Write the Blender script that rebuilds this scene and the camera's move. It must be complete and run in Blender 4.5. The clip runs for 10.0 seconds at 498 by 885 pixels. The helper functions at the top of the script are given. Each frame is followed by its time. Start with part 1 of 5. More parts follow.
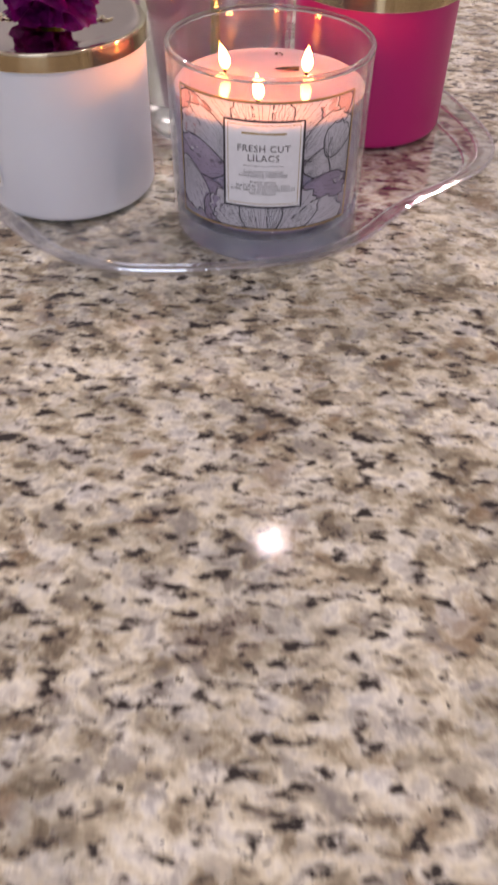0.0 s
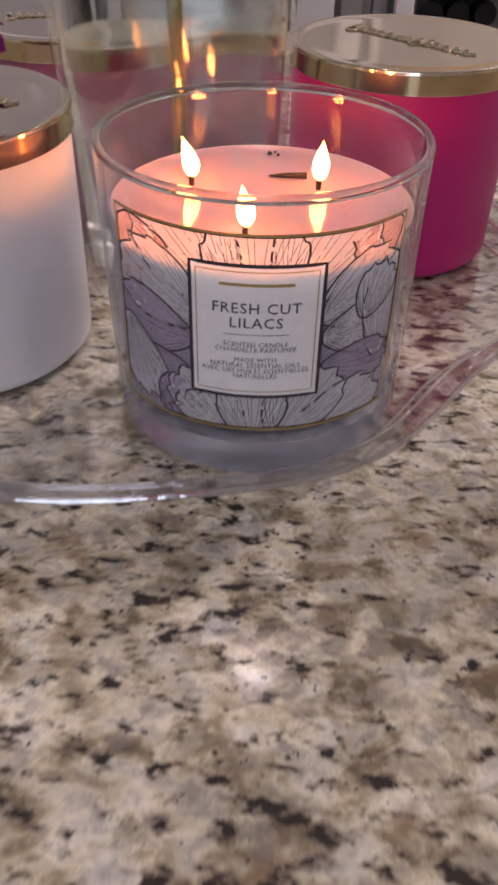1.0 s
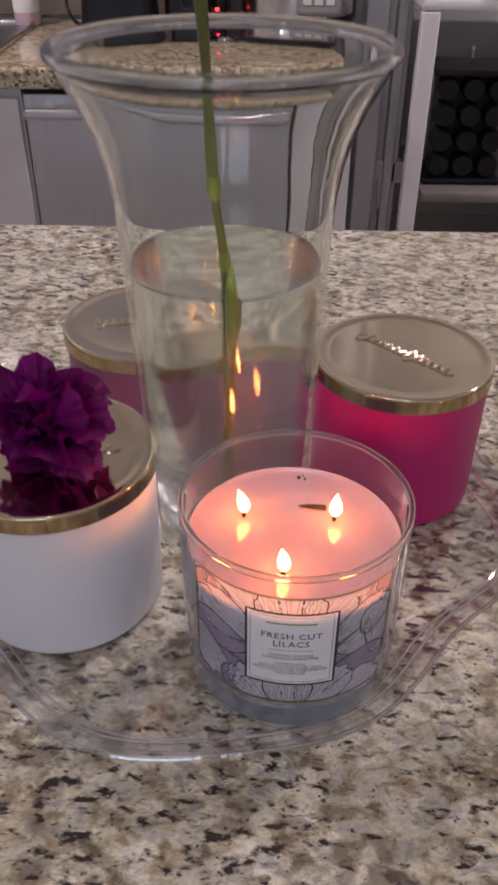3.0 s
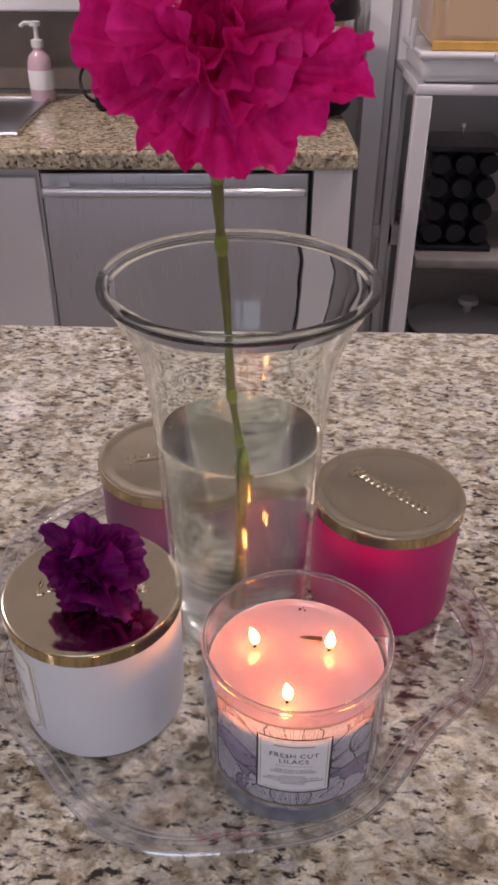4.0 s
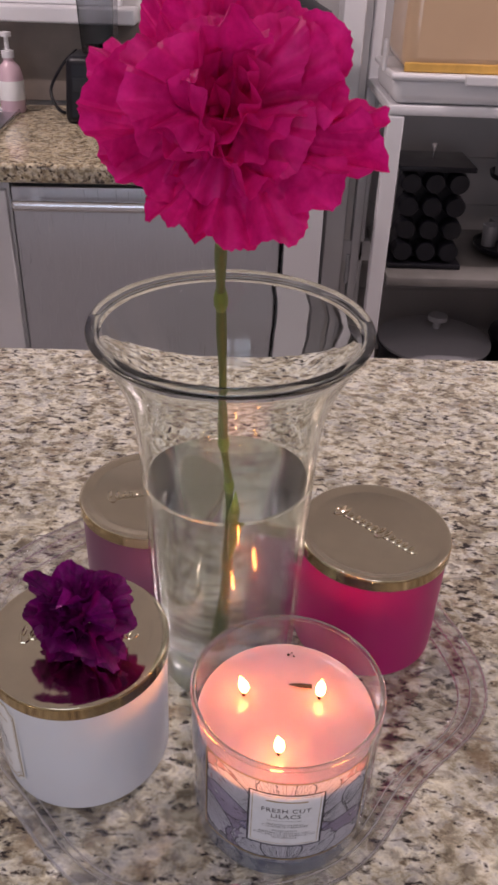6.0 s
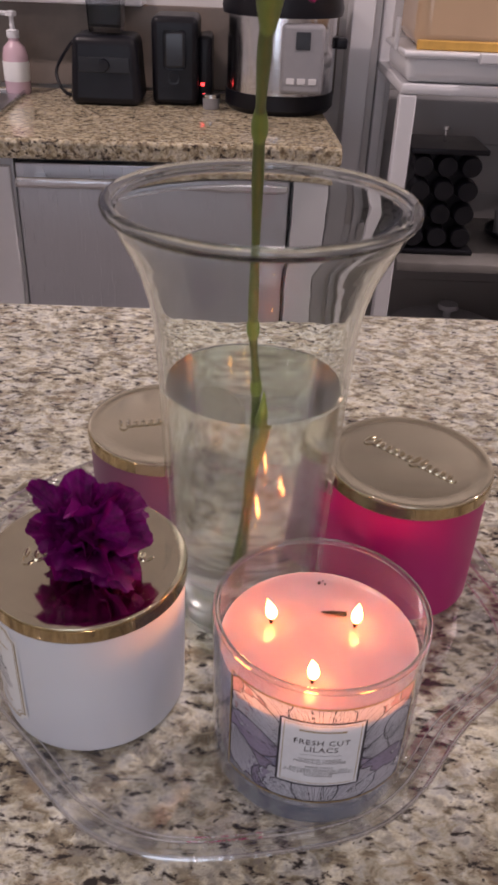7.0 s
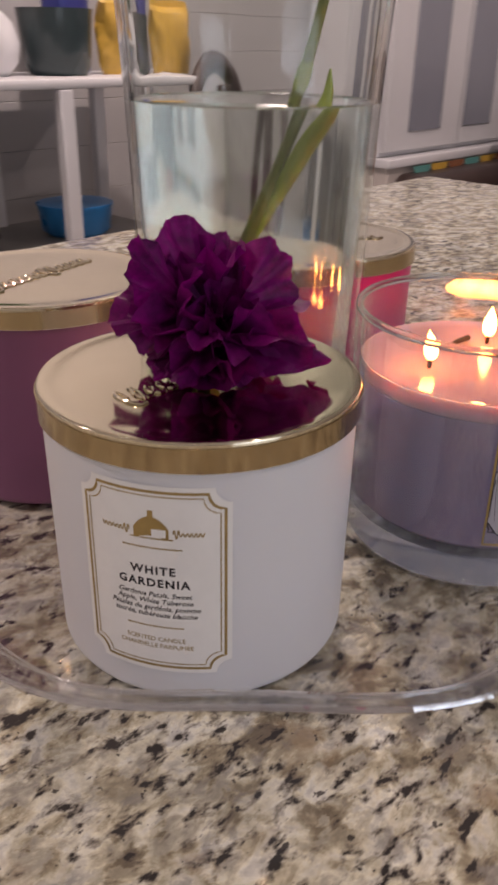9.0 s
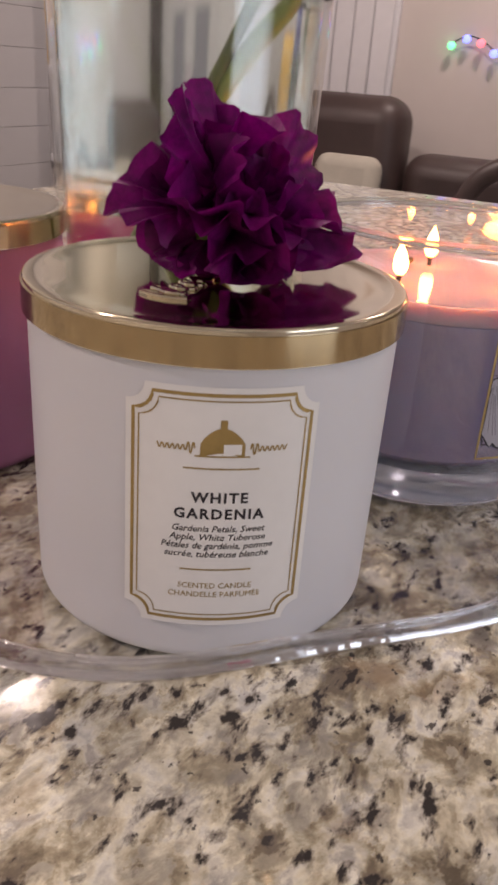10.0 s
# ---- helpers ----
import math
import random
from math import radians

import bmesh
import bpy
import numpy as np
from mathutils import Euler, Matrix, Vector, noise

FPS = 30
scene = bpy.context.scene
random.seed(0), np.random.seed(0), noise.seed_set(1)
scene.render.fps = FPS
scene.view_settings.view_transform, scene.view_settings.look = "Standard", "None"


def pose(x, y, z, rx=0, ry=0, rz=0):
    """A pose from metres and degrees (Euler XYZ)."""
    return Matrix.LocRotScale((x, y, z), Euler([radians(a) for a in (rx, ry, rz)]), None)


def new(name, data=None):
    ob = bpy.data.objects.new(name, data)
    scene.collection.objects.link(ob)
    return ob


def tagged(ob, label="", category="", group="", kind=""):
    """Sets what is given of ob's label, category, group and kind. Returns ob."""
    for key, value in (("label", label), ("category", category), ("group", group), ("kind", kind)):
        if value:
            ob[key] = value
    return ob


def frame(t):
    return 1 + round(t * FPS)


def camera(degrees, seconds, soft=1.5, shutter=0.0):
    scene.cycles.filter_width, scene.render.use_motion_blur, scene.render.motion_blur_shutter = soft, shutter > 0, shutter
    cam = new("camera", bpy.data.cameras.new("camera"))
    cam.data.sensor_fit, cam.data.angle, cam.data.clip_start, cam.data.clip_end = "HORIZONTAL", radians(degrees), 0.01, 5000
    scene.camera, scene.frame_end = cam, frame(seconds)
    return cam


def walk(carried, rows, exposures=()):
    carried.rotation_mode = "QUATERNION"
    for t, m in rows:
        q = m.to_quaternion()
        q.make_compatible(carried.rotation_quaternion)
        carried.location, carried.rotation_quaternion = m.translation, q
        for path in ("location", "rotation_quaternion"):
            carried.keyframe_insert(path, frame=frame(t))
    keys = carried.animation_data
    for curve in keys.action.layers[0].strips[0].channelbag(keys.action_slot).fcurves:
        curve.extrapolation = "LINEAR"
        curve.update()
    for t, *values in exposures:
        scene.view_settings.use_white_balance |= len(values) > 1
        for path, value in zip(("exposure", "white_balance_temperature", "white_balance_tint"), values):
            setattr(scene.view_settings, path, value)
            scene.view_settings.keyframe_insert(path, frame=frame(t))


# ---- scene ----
cam = camera(34.24, 10.0, soft=3.0, shutter=0.3)
# seconds, eye x y z, yaw, pitch, roll
PATH = [
    (0, 0.0179, 0.0196, 0.2382, 1.54, -45.15, 0.79),
    (0.5, 0.0026, 0.1074, 0.2139, -1.36, -42.00, 2.23),
    (1, 0.0105, 0.1864, 0.1804, -0.39, -39.32, 1.30),
    (1.5, 0.0163, 0.2383, 0.1566, -0.62, -37.46, 1.18),
    (2, 0.0215, 0.2423, 0.1660, 0.71, -36.06, 0.57),
    (2.5, 0.0152, 0.1987, 0.2375, 1.35, -35.30, 0.19),
    (3, 0.0009, 0.1616, 0.3218, 1.46, -35.56, 0.41),
    (3.2, 0.0003, 0.1471, 0.3511, 2.46, -34.72, -0.38),
    (4.5, -0.0113, 0.1290, 0.4434, 0.52, -33.44, 0.97),
    (5, -0.0193, 0.1258, 0.4536, -0.59, -33.19, 1.44),
    (5.5, -0.0170, 0.1410, 0.4474, -1.25, -33.08, 1.99),
    (7, -0.0291, 0.1546, 0.3658, -1.18, -32.30, 2.44),
    (7.5, -0.0734, 0.1835, 0.2963, -6.26, -30.18, 2.05),
    (8, -0.1584, 0.2213, 0.2570, -19.43, -30.17, 1.36),
    (8.5, -0.2099, 0.2593, 0.2204, -30.74, -29.01, -0.57),
    (9, -0.2661, 0.2946, 0.1887, -46.44, -26.47, 0.89),
    (9.5, -0.2917, 0.3375, 0.1637, -57.12, -25.04, 2.19),
    (10, -0.2979, 0.3737, 0.1448, -66.55, -24.79, 4.39),
]
walk(cam, [(t, pose(x, y, z, 90 + pitch, 0, yaw) @ pose(0, 0, 0, 0, 0, roll)) for t, x, y, z, yaw, pitch, roll in PATH],
     [(0, 0.24, 6650, 19), (0.5, 0.01, 6750, 19), (1, -0.19, 6800, 20), (1.5, -0.42, 6800, 19), (2, -0.52, 6350, 14), (2.5, -0.40, 6400, 15), (3, -0.29, 6550, 18), (4.5, -0.1, 6550, 20), (7, -0.14, 6700, 19), (8, 0.04, 6850, 18), (9, -0.08, 7150, 17), (10, 0.12, 7200, 17)])

# ---- world, lights, exposure ----
FLOOR, CEIL = -0.91, 1.50
scene.view_settings.exposure = 0.0
world = bpy.data.worlds.new("world")
scene.world = world
world.use_nodes = True
world.node_tree.nodes["Background"].inputs["Color"].default_value = (0.55, 0.6, 0.75, 1)
world.node_tree.nodes["Background"].inputs["Strength"].default_value = 0.05

# first lamp follows its reflection; the rest are unseen, added to light the room
LAMP_SPOTS = [(0.045, 1.365), (-1.15, 1.70), (1.15, 1.70), (0.02, -0.55), (-1.25, -0.55), (1.35, -0.55), (2.9, 0.9)]
LAMP_POWER = 9.0
for lx, ly in LAMP_SPOTS:
    ld = bpy.data.lights.new("ceiling_lamp", "AREA")
    ld.shape, ld.size, ld.energy, ld.color = "DISK", 0.07, LAMP_POWER * (2.3 if ly > 1.6 and lx > 0 else 2.15 if ly > 1.6 else 0.45 if ly < 0 else 1.45 if lx > 2 else 0.07), (1.0, 0.865, 0.85)
    lo = new("ceiling_lamp", ld)
    lo.matrix_world = pose(lx, ly, CEIL - 0.012)

# cool fill added from behind to light the fronts; the window is unseen
rear_fill = bpy.data.lights.new("window_light", "AREA")
rear_fill.shape, rear_fill.size, rear_fill.size_y, rear_fill.energy, rear_fill.color = "RECTANGLE", 1.5, 1.0, 16.0, (0.72, 0.84, 1.0)
new("window_light", rear_fill).matrix_world = pose(-0.45, -2.16, 0.30, 90)


# ---- materials ----
class Mat:
    """A small wrapper round a node material."""

    def __init__(self, name):
        self.m = bpy.data.materials.new(name)
        self.m.use_nodes = True
        self.t = self.m.node_tree
        self.bsdf = self.t.nodes["Principled BSDF"]
        self.out = self.t.nodes["Material Output"]

    def node(self, kind, **inputs):
        n = self.t.nodes.new(kind)
        for k, v in inputs.items():
            n.inputs[k.replace("_", " ")].default_value = v
        return n

    def link(self, a, b):
        self.t.links.new(a, b)
        return self

    def set(self, **kw):
        for k, v in kw.items():
            self.bsdf.inputs[k.replace("_", " ")].default_value = v
        return self

    def coords(self, scale=(1, 1, 1), rot=(0, 0, 0), which="Object"):
        tc = self.t.nodes.new("ShaderNodeTexCoord")
        mp = self.t.nodes.new("ShaderNodeMapping")
        mp.inputs["Scale"].default_value = scale
        mp.inputs["Rotation"].default_value = rot
        self.link(tc.outputs[which], mp.inputs["Vector"])
        return mp.outputs["Vector"]

    def noise(self, vec, scale, detail=4.0, rough=0.55, distort=0.0):
        n = self.node("ShaderNodeTexNoise", Scale=scale, Detail=detail, Roughness=rough, Distortion=distort)
        self.link(vec, n.inputs["Vector"])
        return n.outputs["Fac"]

    def ramp(self, fac, stops, interp="LINEAR"):
        r = self.t.nodes.new("ShaderNodeValToRGB")
        r.color_ramp.interpolation = interp
        el = r.color_ramp.elements
        while len(el) < len(stops):
            el.new(0.5)
        for e, (p, c) in zip(el, stops):
            e.position = p
            e.color = (c, c, c, 1) if isinstance(c, (int, float)) else (*c, 1)
        self.link(fac, r.inputs["Fac"])
        return r.outputs["Color"]

    def mix(self, fac, a, b, mode="MIX"):
        n = self.t.nodes.new("ShaderNodeMix")
        n.data_type, n.blend_type = "RGBA", mode
        for sock, v in (("Factor", fac), ("A", a), ("B", b)):
            s = [i for i in n.inputs if i.name == sock and i.type == ("VALUE" if sock == "Factor" else "RGBA")][0]
            if isinstance(v, (int, float)):
                s.default_value = v
            elif isinstance(v, tuple):
                s.default_value = (*v, 1)
            else:
                self.link(v, s)
        return [o for o in n.outputs if o.type == "RGBA"][0]

    def bump(self, height, strength=0.2, distance=0.001):
        b = self.node("ShaderNodeBump", Strength=strength, Distance=distance)
        self.link(height, b.inputs["Height"])
        self.link(b.outputs["Normal"], self.bsdf.inputs["Normal"])
        return self


def plain(name, col, rough=0.5, metal=0.0, vary=0.12, scale=40.0, bump=0.05, **kw):
    """A surface of one colour with gentle mottling in colour, gloss and relief."""
    m = Mat(name)
    v = m.coords()
    n1 = m.noise(v, scale, 5)
    n2 = m.noise(v, scale / 9, 3)
    both = m.mix(0.5, n1, n2)
    dark = tuple(c * (1 - vary) for c in col)
    light = tuple(min(1.0, c * (1 + vary)) for c in col)
    m.link(m.ramp(both, [(0.3, dark), (0.7, light)]), m.bsdf.inputs["Base Color"])
    m.link(m.ramp(n2, [(0.3, max(0.02, rough * 0.85)), (0.7, min(1.0, rough * 1.15))]), m.bsdf.inputs["Roughness"])
    m.set(Metallic=metal, **kw)
    if bump:
        m.bump(n1, bump, 0.0006)
    return m.m


def granite(name, tint=(1.0, 1.0, 1.0)):
    """Polished beige granite: soft-bordered cream, tan and grey crystals, brown clumps and slanting black flecks in drifts."""
    m = Mat(name)
    v0 = m.coords((1.0, 1.0, 1.0))

    def warped(amount, scale, stretch, turn):
        """Coordinates with ragged crystal borders."""
        vec = m.coords((1.0, stretch, 1.0), (0, 0, turn))
        n = m.node("ShaderNodeTexNoise", Scale=scale, Detail=4.0, Roughness=0.65)
        m.link(vec, n.inputs["Vector"])
        sc = m.t.nodes.new("ShaderNodeVectorMath")
        sc.operation = "SCALE"
        sc.inputs["Scale"].default_value = amount
        m.link(n.outputs["Color"], sc.inputs[0])
        ad = m.t.nodes.new("ShaderNodeVectorMath")
        ad.operation = "ADD"
        m.link(vec, ad.inputs[0])
        m.link(sc.outputs[0], ad.inputs[1])
        return ad.outputs[0]

    def crystals(vec, scale, stops, soft):
        vo = m.t.nodes.new("ShaderNodeTexVoronoi")
        vo.feature = "SMOOTH_F1"
        vo.inputs["Scale"].default_value = scale
        vo.inputs["Smoothness"].default_value = soft
        m.link(vec, vo.inputs["Vector"])
        sp = m.t.nodes.new("ShaderNodeSeparateColor")
        m.link(vo.outputs["Color"], sp.inputs[0])
        return m.ramp(sp.outputs[0], stops)

    w1 = warped(0.020, 120, 1.35, 0.65)
    coarse = crystals(w1, 92, [(0.10, (0.17, 0.135, 0.095)), (0.28, (0.31, 0.26, 0.18)), (0.45, (0.50, 0.445, 0.325)), (0.62, (0.66, 0.61, 0.475)), (0.80, (0.70, 0.67, 0.57)), (0.95, (0.52, 0.51, 0.475))], 0.25)
    cloud = m.ramp(m.noise(m.coords((1.0, 1.45, 1.0), (0, 0, 0.7)), 70, 5, 0.60, 0.35), [(0.38, (0.17, 0.14, 0.10)), (0.44, (0.35, 0.30, 0.21)), (0.48, (0.55, 0.50, 0.37)), (0.525, (0.72, 0.68, 0.54)), (0.575, (0.77, 0.75, 0.665)), (0.64, (0.50, 0.49, 0.46))])
    col = m.mix(0.62, coarse, cloud)
    fine = m.noise(v0, 420, 4, 0.65)
    col = m.mix(0.45, col, m.ramp(fine, [(0.32, 0.66), (0.5, 1.0), (0.68, 1.25)]), "MULTIPLY")
    patch = m.ramp(m.noise(v0, 28, 4, 0.6, 0.5), [(0.36, 0.70), (0.5, 1.02), (0.64, 1.15)])
    col = m.mix(0.85, col, patch, "MULTIPLY")
    rust = m.ramp(m.noise(v0, 38, 5, 0.62, 0.4), [(0.58, 0.0), (0.68, 0.6)])
    col = m.mix(rust, col, (0.27, 0.18, 0.105))
    grey = m.ramp(m.noise(m.coords((1.0, 1.4, 1.0), (0, 0, 1.1)), 60, 5, 0.6, 0.3), [(0.59, 0.0), (0.66, 0.65)])
    col = m.mix(grey, col, (0.22, 0.205, 0.195))
    drift = m.ramp(m.noise(v0, 16, 4, 0.55, 0.5), [(0.36, -0.045), (0.64, 0.075)])
    fl = m.noise(m.coords((1.0, 1.9, 1.0), (0, 0, 0.75)), 100, 5, 0.58, 0.2)
    fsum = m.mix(1.0, fl, drift, "ADD")
    col = m.mix(m.ramp(fsum, [(0.570, 0.0), (0.635, 0.68)]), col, (0.150, 0.120, 0.095))
    col = m.mix(m.ramp(fsum, [(0.632, 0.0), (0.676, 1.0)]), col, (0.040, 0.034, 0.032))
    spot = m.noise(m.coords((1.0, 1.3, 1.0), (0, 0, 2.2)), 230, 3, 0.5)
    col = m.mix(m.ramp(spot, [(0.665, 0.0), (0.705, 0.9)]), col, (0.045, 0.038, 0.036))
    clump = m.noise(m.coords((1.0, 1.3, 1.0), (0, 0, 0.3)), 30, 6, 0.66, 0.3)
    col = m.mix(m.ramp(clump, [(0.650, 0.0), (0.705, 0.94)]), col, (0.050, 0.036, 0.038))
    big2 = m.ramp(m.noise(v0, 3.2, 3), [(0.35, 0.92), (0.65, 1.08)])
    col = m.mix(1.0, col, big2, "MULTIPLY")
    col = m.mix(1.0, col, tint, "MULTIPLY")
    m.link(col, m.bsdf.inputs["Base Color"])
    m.link(m.ramp(fine, [(0.3, 0.06), (0.7, 0.11)]), m.bsdf.inputs["Roughness"])
    m.set(IOR=1.48)
    m.bump(m.noise(v0, 60, 3), 0.03, 0.001)
    return m.m


def thin_clear(name, tint=(0.97, 0.98, 0.975), rough=0.03, ripple=0.0, base=0.04, gain=0.85):
    """Clear thin-walled glass or acrylic: light passes straight, the gloss grows towards the edge."""
    m = Mat(name)
    tp = m.node("ShaderNodeBsdfTransparent", Color=(*tint, 1))
    gl = m.node("ShaderNodeBsdfAnisotropic", Roughness=rough, Color=(1, 1, 1, 1))
    lw = m.node("ShaderNodeLayerWeight", Blend=0.5)
    if ripple:
        b = m.node("ShaderNodeBump", Strength=ripple, Distance=0.003)
        m.link(m.noise(m.coords(), 45, 3), b.inputs["Height"])
        m.link(b.outputs["Normal"], gl.inputs["Normal"])
        m.link(b.outputs["Normal"], lw.inputs["Normal"])
    pw = m.node("ShaderNodeMath")
    pw.operation = "POWER"
    pw.inputs[1].default_value = 4.0
    m.link(lw.outputs["Facing"], pw.inputs[0])
    mu = m.node("ShaderNodeMath")
    mu.operation = "MULTIPLY_ADD"
    mu.inputs[1].default_value, mu.inputs[2].default_value = gain, base
    m.link(pw.outputs[0], mu.inputs[0])
    mx = m.node("ShaderNodeMixShader")
    m.link(mu.outputs[0], mx.inputs[0])
    m.link(tp.outputs[0], mx.inputs[1])
    m.link(gl.outputs[0], mx.inputs[2])
    m.link(mx.outputs[0], m.out.inputs["Surface"])
    return m.m


def glass(name, col=(1, 1, 1), rough=0.0, ior=1.45, ripple=0.0):
    m = Mat(name)
    m.set(Base_Color=(*col, 1), Roughness=rough, IOR=ior, Transmission_Weight=1.0)
    if ripple:
        m.bump(m.noise(m.coords(), 22, 2), ripple, 0.004)
    return m.m


def wax_like(name, col, weight, radius, rough=0.45, scale=0.01):
    m = Mat(name)
    v = m.coords()
    n = m.noise(v, 60, 4)
    dark = tuple(c * 0.93 for c in col)
    m.link(m.ramp(n, [(0.3, dark), (0.7, col)]), m.bsdf.inputs["Base Color"])
    m.set(Roughness=rough, Subsurface_Weight=weight, Subsurface_Radius=radius, Subsurface_Scale=scale)
    m.bump(m.noise(v, 25, 3), 0.06, 0.002)
    return m.m


def metal(name, col, rough, brushed=None):
    m = Mat(name)
    v = m.coords(brushed or (1, 1, 1))
    n = m.noise(v, 60, 4)
    m.set(Metallic=1.0)
    m.link(m.ramp(n, [(0.3, tuple(c * 0.92 for c in col)), (0.7, col)]), m.bsdf.inputs["Base Color"])
    m.link(m.ramp(m.noise(v, 18, 4), [(0.3, rough * 0.75), (0.7, rough * 1.3)]), m.bsdf.inputs["Roughness"])
    return m.m


def petal_mat(name, dark, light, trans=0.35):
    """Thin petal: streaked along its length, paler frilled edge, some light through it."""
    m = Mat(name)
    v = m.coords()
    n = m.noise(v, 90, 4, 0.6)
    n2 = m.noise(v, 420, 3)
    col = m.ramp(m.mix(0.3, n, n2), [(0.3, dark), (0.72, light)])
    m.link(col, m.bsdf.inputs["Base Color"])
    m.set(Roughness=0.5, Specular_IOR_Level=0.28)
    m.bump(n2, 0.2, 0.0008)
    tr = m.node("ShaderNodeBsdfTranslucent")
    m.link(col, tr.inputs["Color"])
    mx = m.node("ShaderNodeMixShader", Fac=trans)
    m.link(m.bsdf.outputs[0], mx.inputs[1])
    m.link(tr.outputs[0], mx.inputs[2])
    m.link(mx.outputs[0], m.out.inputs["Surface"])
    return m.m


def film_mat(name, col, clear, vary=0.06, trans=0.4):
    """Thin printed film: part of the light passes straight through."""
    m = Mat(name)
    n = m.noise(m.coords(), 300, 3)
    c = m.ramp(n, [(0.3, tuple(x * (1 - vary) for x in col)), (0.7, col)])
    m.link(c, m.bsdf.inputs["Base Color"])
    m.set(Roughness=0.4)
    tr = m.node("ShaderNodeBsdfTranslucent")
    m.link(c, tr.inputs["Color"])
    mx = m.node("ShaderNodeMixShader", Fac=trans)
    m.link(m.bsdf.outputs[0], mx.inputs[1])
    m.link(tr.outputs[0], mx.inputs[2])
    tp = m.node("ShaderNodeBsdfTransparent")
    m2 = m.node("ShaderNodeMixShader", Fac=clear)
    m.link(mx.outputs[0], m2.inputs[1])
    m.link(tp.outputs[0], m2.inputs[2])
    m.link(m2.outputs[0], m.out.inputs["Surface"])
    return m.m


def glow(name, col, strength):
    m = Mat(name)
    m.set(Base_Color=(*col, 1), Emission_Color=(*col, 1), Emission_Strength=strength, Roughness=0.6)
    return m.m


def flame_mat():
    """Flame: pale yellow heart, orange towards the tip and a dim foot."""
    m = Mat("flame")
    tc = m.t.nodes.new("ShaderNodeTexCoord")
    sp = m.t.nodes.new("ShaderNodeSeparateXYZ")
    m.link(tc.outputs["Generated"], sp.inputs[0])
    col = m.ramp(sp.outputs["Z"], [(0.0, (1.0, 0.20, 0.03)), (0.3, (1.0, 0.29, 0.06)), (0.6, (1.0, 0.31, 0.07)), (1.0, (1.0, 0.25, 0.04))])
    pw = m.ramp(sp.outputs["Z"], [(0.0, 0.25), (0.25, 0.9), (0.6, 1.0), (1.0, 0.5)])
    em = m.node("ShaderNodeEmission")
    mu = m.node("ShaderNodeMath")
    mu.operation = "MULTIPLY"
    mu.inputs[1].default_value = FLAME_POWER
    m.link(pw, mu.inputs[0])
    m.link(mu.outputs[0], em.inputs["Strength"])
    m.link(col, em.inputs["Color"])
    m.link(em.outputs[0], m.out.inputs["Surface"])
    return m.m


FLAME_POWER = 82.0
M_GRANITE = granite("granite", (1.02, 1.04, 1.05))
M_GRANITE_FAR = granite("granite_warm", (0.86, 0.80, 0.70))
M_GLASS = thin_clear("clear_glass", (0.965, 0.97, 0.98), 0.02, 0.0, 0.055, 0.9)
M_FOOT = plain("glass_foot", (0.68, 0.745, 0.88), 0.03, vary=0.03, scale=30, bump=0.0, Transmission_Weight=0.88, IOR=1.42)
M_VASE = thin_clear("vase_glass", (0.962, 0.982, 0.972), 0.012, 0.10, 0.05, 0.8)
M_FLARE = glass("flared_vase_glass", (0.955, 0.98, 0.97), ior=1.34, ripple=0.09)
M_WATER_TOP = thin_clear("water_surface", (0.84, 0.92, 0.87), 0.02, 0.0, 0.14, 0.80)
M_RIM = glass("rim_glass", (0.90, 0.93, 0.92), ior=1.45)
M_RIM_SOFT = thin_clear("lip_acrylic", (0.95, 0.95, 0.96), 0.03, 0.3, 0.42, 0.56)
M_TRAY_RIM = thin_clear("clear_acrylic_rim", (0.93, 0.93, 0.94), 0.035, 0.9, 0.10, 0.8)
M_WATER = glass("water", (0.95, 0.975, 0.955), 0.10, ior=1.33)
M_TRAY = thin_clear("clear_acrylic", (0.965, 0.965, 0.97), 0.05, 0.3, 0.05)
M_WAX = wax_like("lilac_wax", (0.285, 0.24, 0.36), 0.75, (1.0, 0.40, 0.26), 0.16, 0.013)
# the same lilac wax melted, with the flames' warm light put into the colour
M_POOL_FLAMELIT = wax_like("flame_tinted_wax", (0.44, 0.305, 0.365), 0.8, (1.0, 0.42, 0.28), 0.10, 0.015)
M_WHITE_JAR = plain("white_satin_glass", (0.66, 0.675, 0.715), 0.42, vary=0.02, scale=20, bump=0.02, Subsurface_Weight=0.15, Subsurface_Radius=(0.01, 0.008, 0.006), Subsurface_Scale=0.4)
M_PINK_JAR = plain("magenta_satin_glass", (0.42, 0.004, 0.135), 0.40, vary=0.05, scale=14, bump=0.02)
M_MAUVE_JAR = plain("mauve_satin_glass", (0.22, 0.075, 0.165), 0.42, vary=0.05, scale=14, bump=0.02)
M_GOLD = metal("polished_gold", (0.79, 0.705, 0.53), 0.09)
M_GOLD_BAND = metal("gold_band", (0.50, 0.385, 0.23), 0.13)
M_GOLD_INK = plain("gold_ink", (0.42, 0.30, 0.12), 0.35, 0.6, vary=0.15, scale=300)
M_INK = plain("black_ink", (0.025, 0.022, 0.03), 0.5, vary=0.2, scale=300, bump=0)
M_INK_GREY = plain("grey_ink", (0.045, 0.042, 0.05), 0.5, vary=0.2, scale=300, bump=0)
M_PAPER = plain("label_paper", (0.80, 0.80, 0.79), 0.5, vary=0.03, scale=200, bump=0.03)
M_PAPER_FILM = film_mat("label_film", (0.90, 0.91, 0.94), 0.03, trans=0.2)
M_FILM = film_mat("clear_film", (0.52, 0.50, 0.55), 0.62)
M_FILM_WHITE = film_mat("pale_petal_film", (0.66, 0.66, 0.70), 0.18)
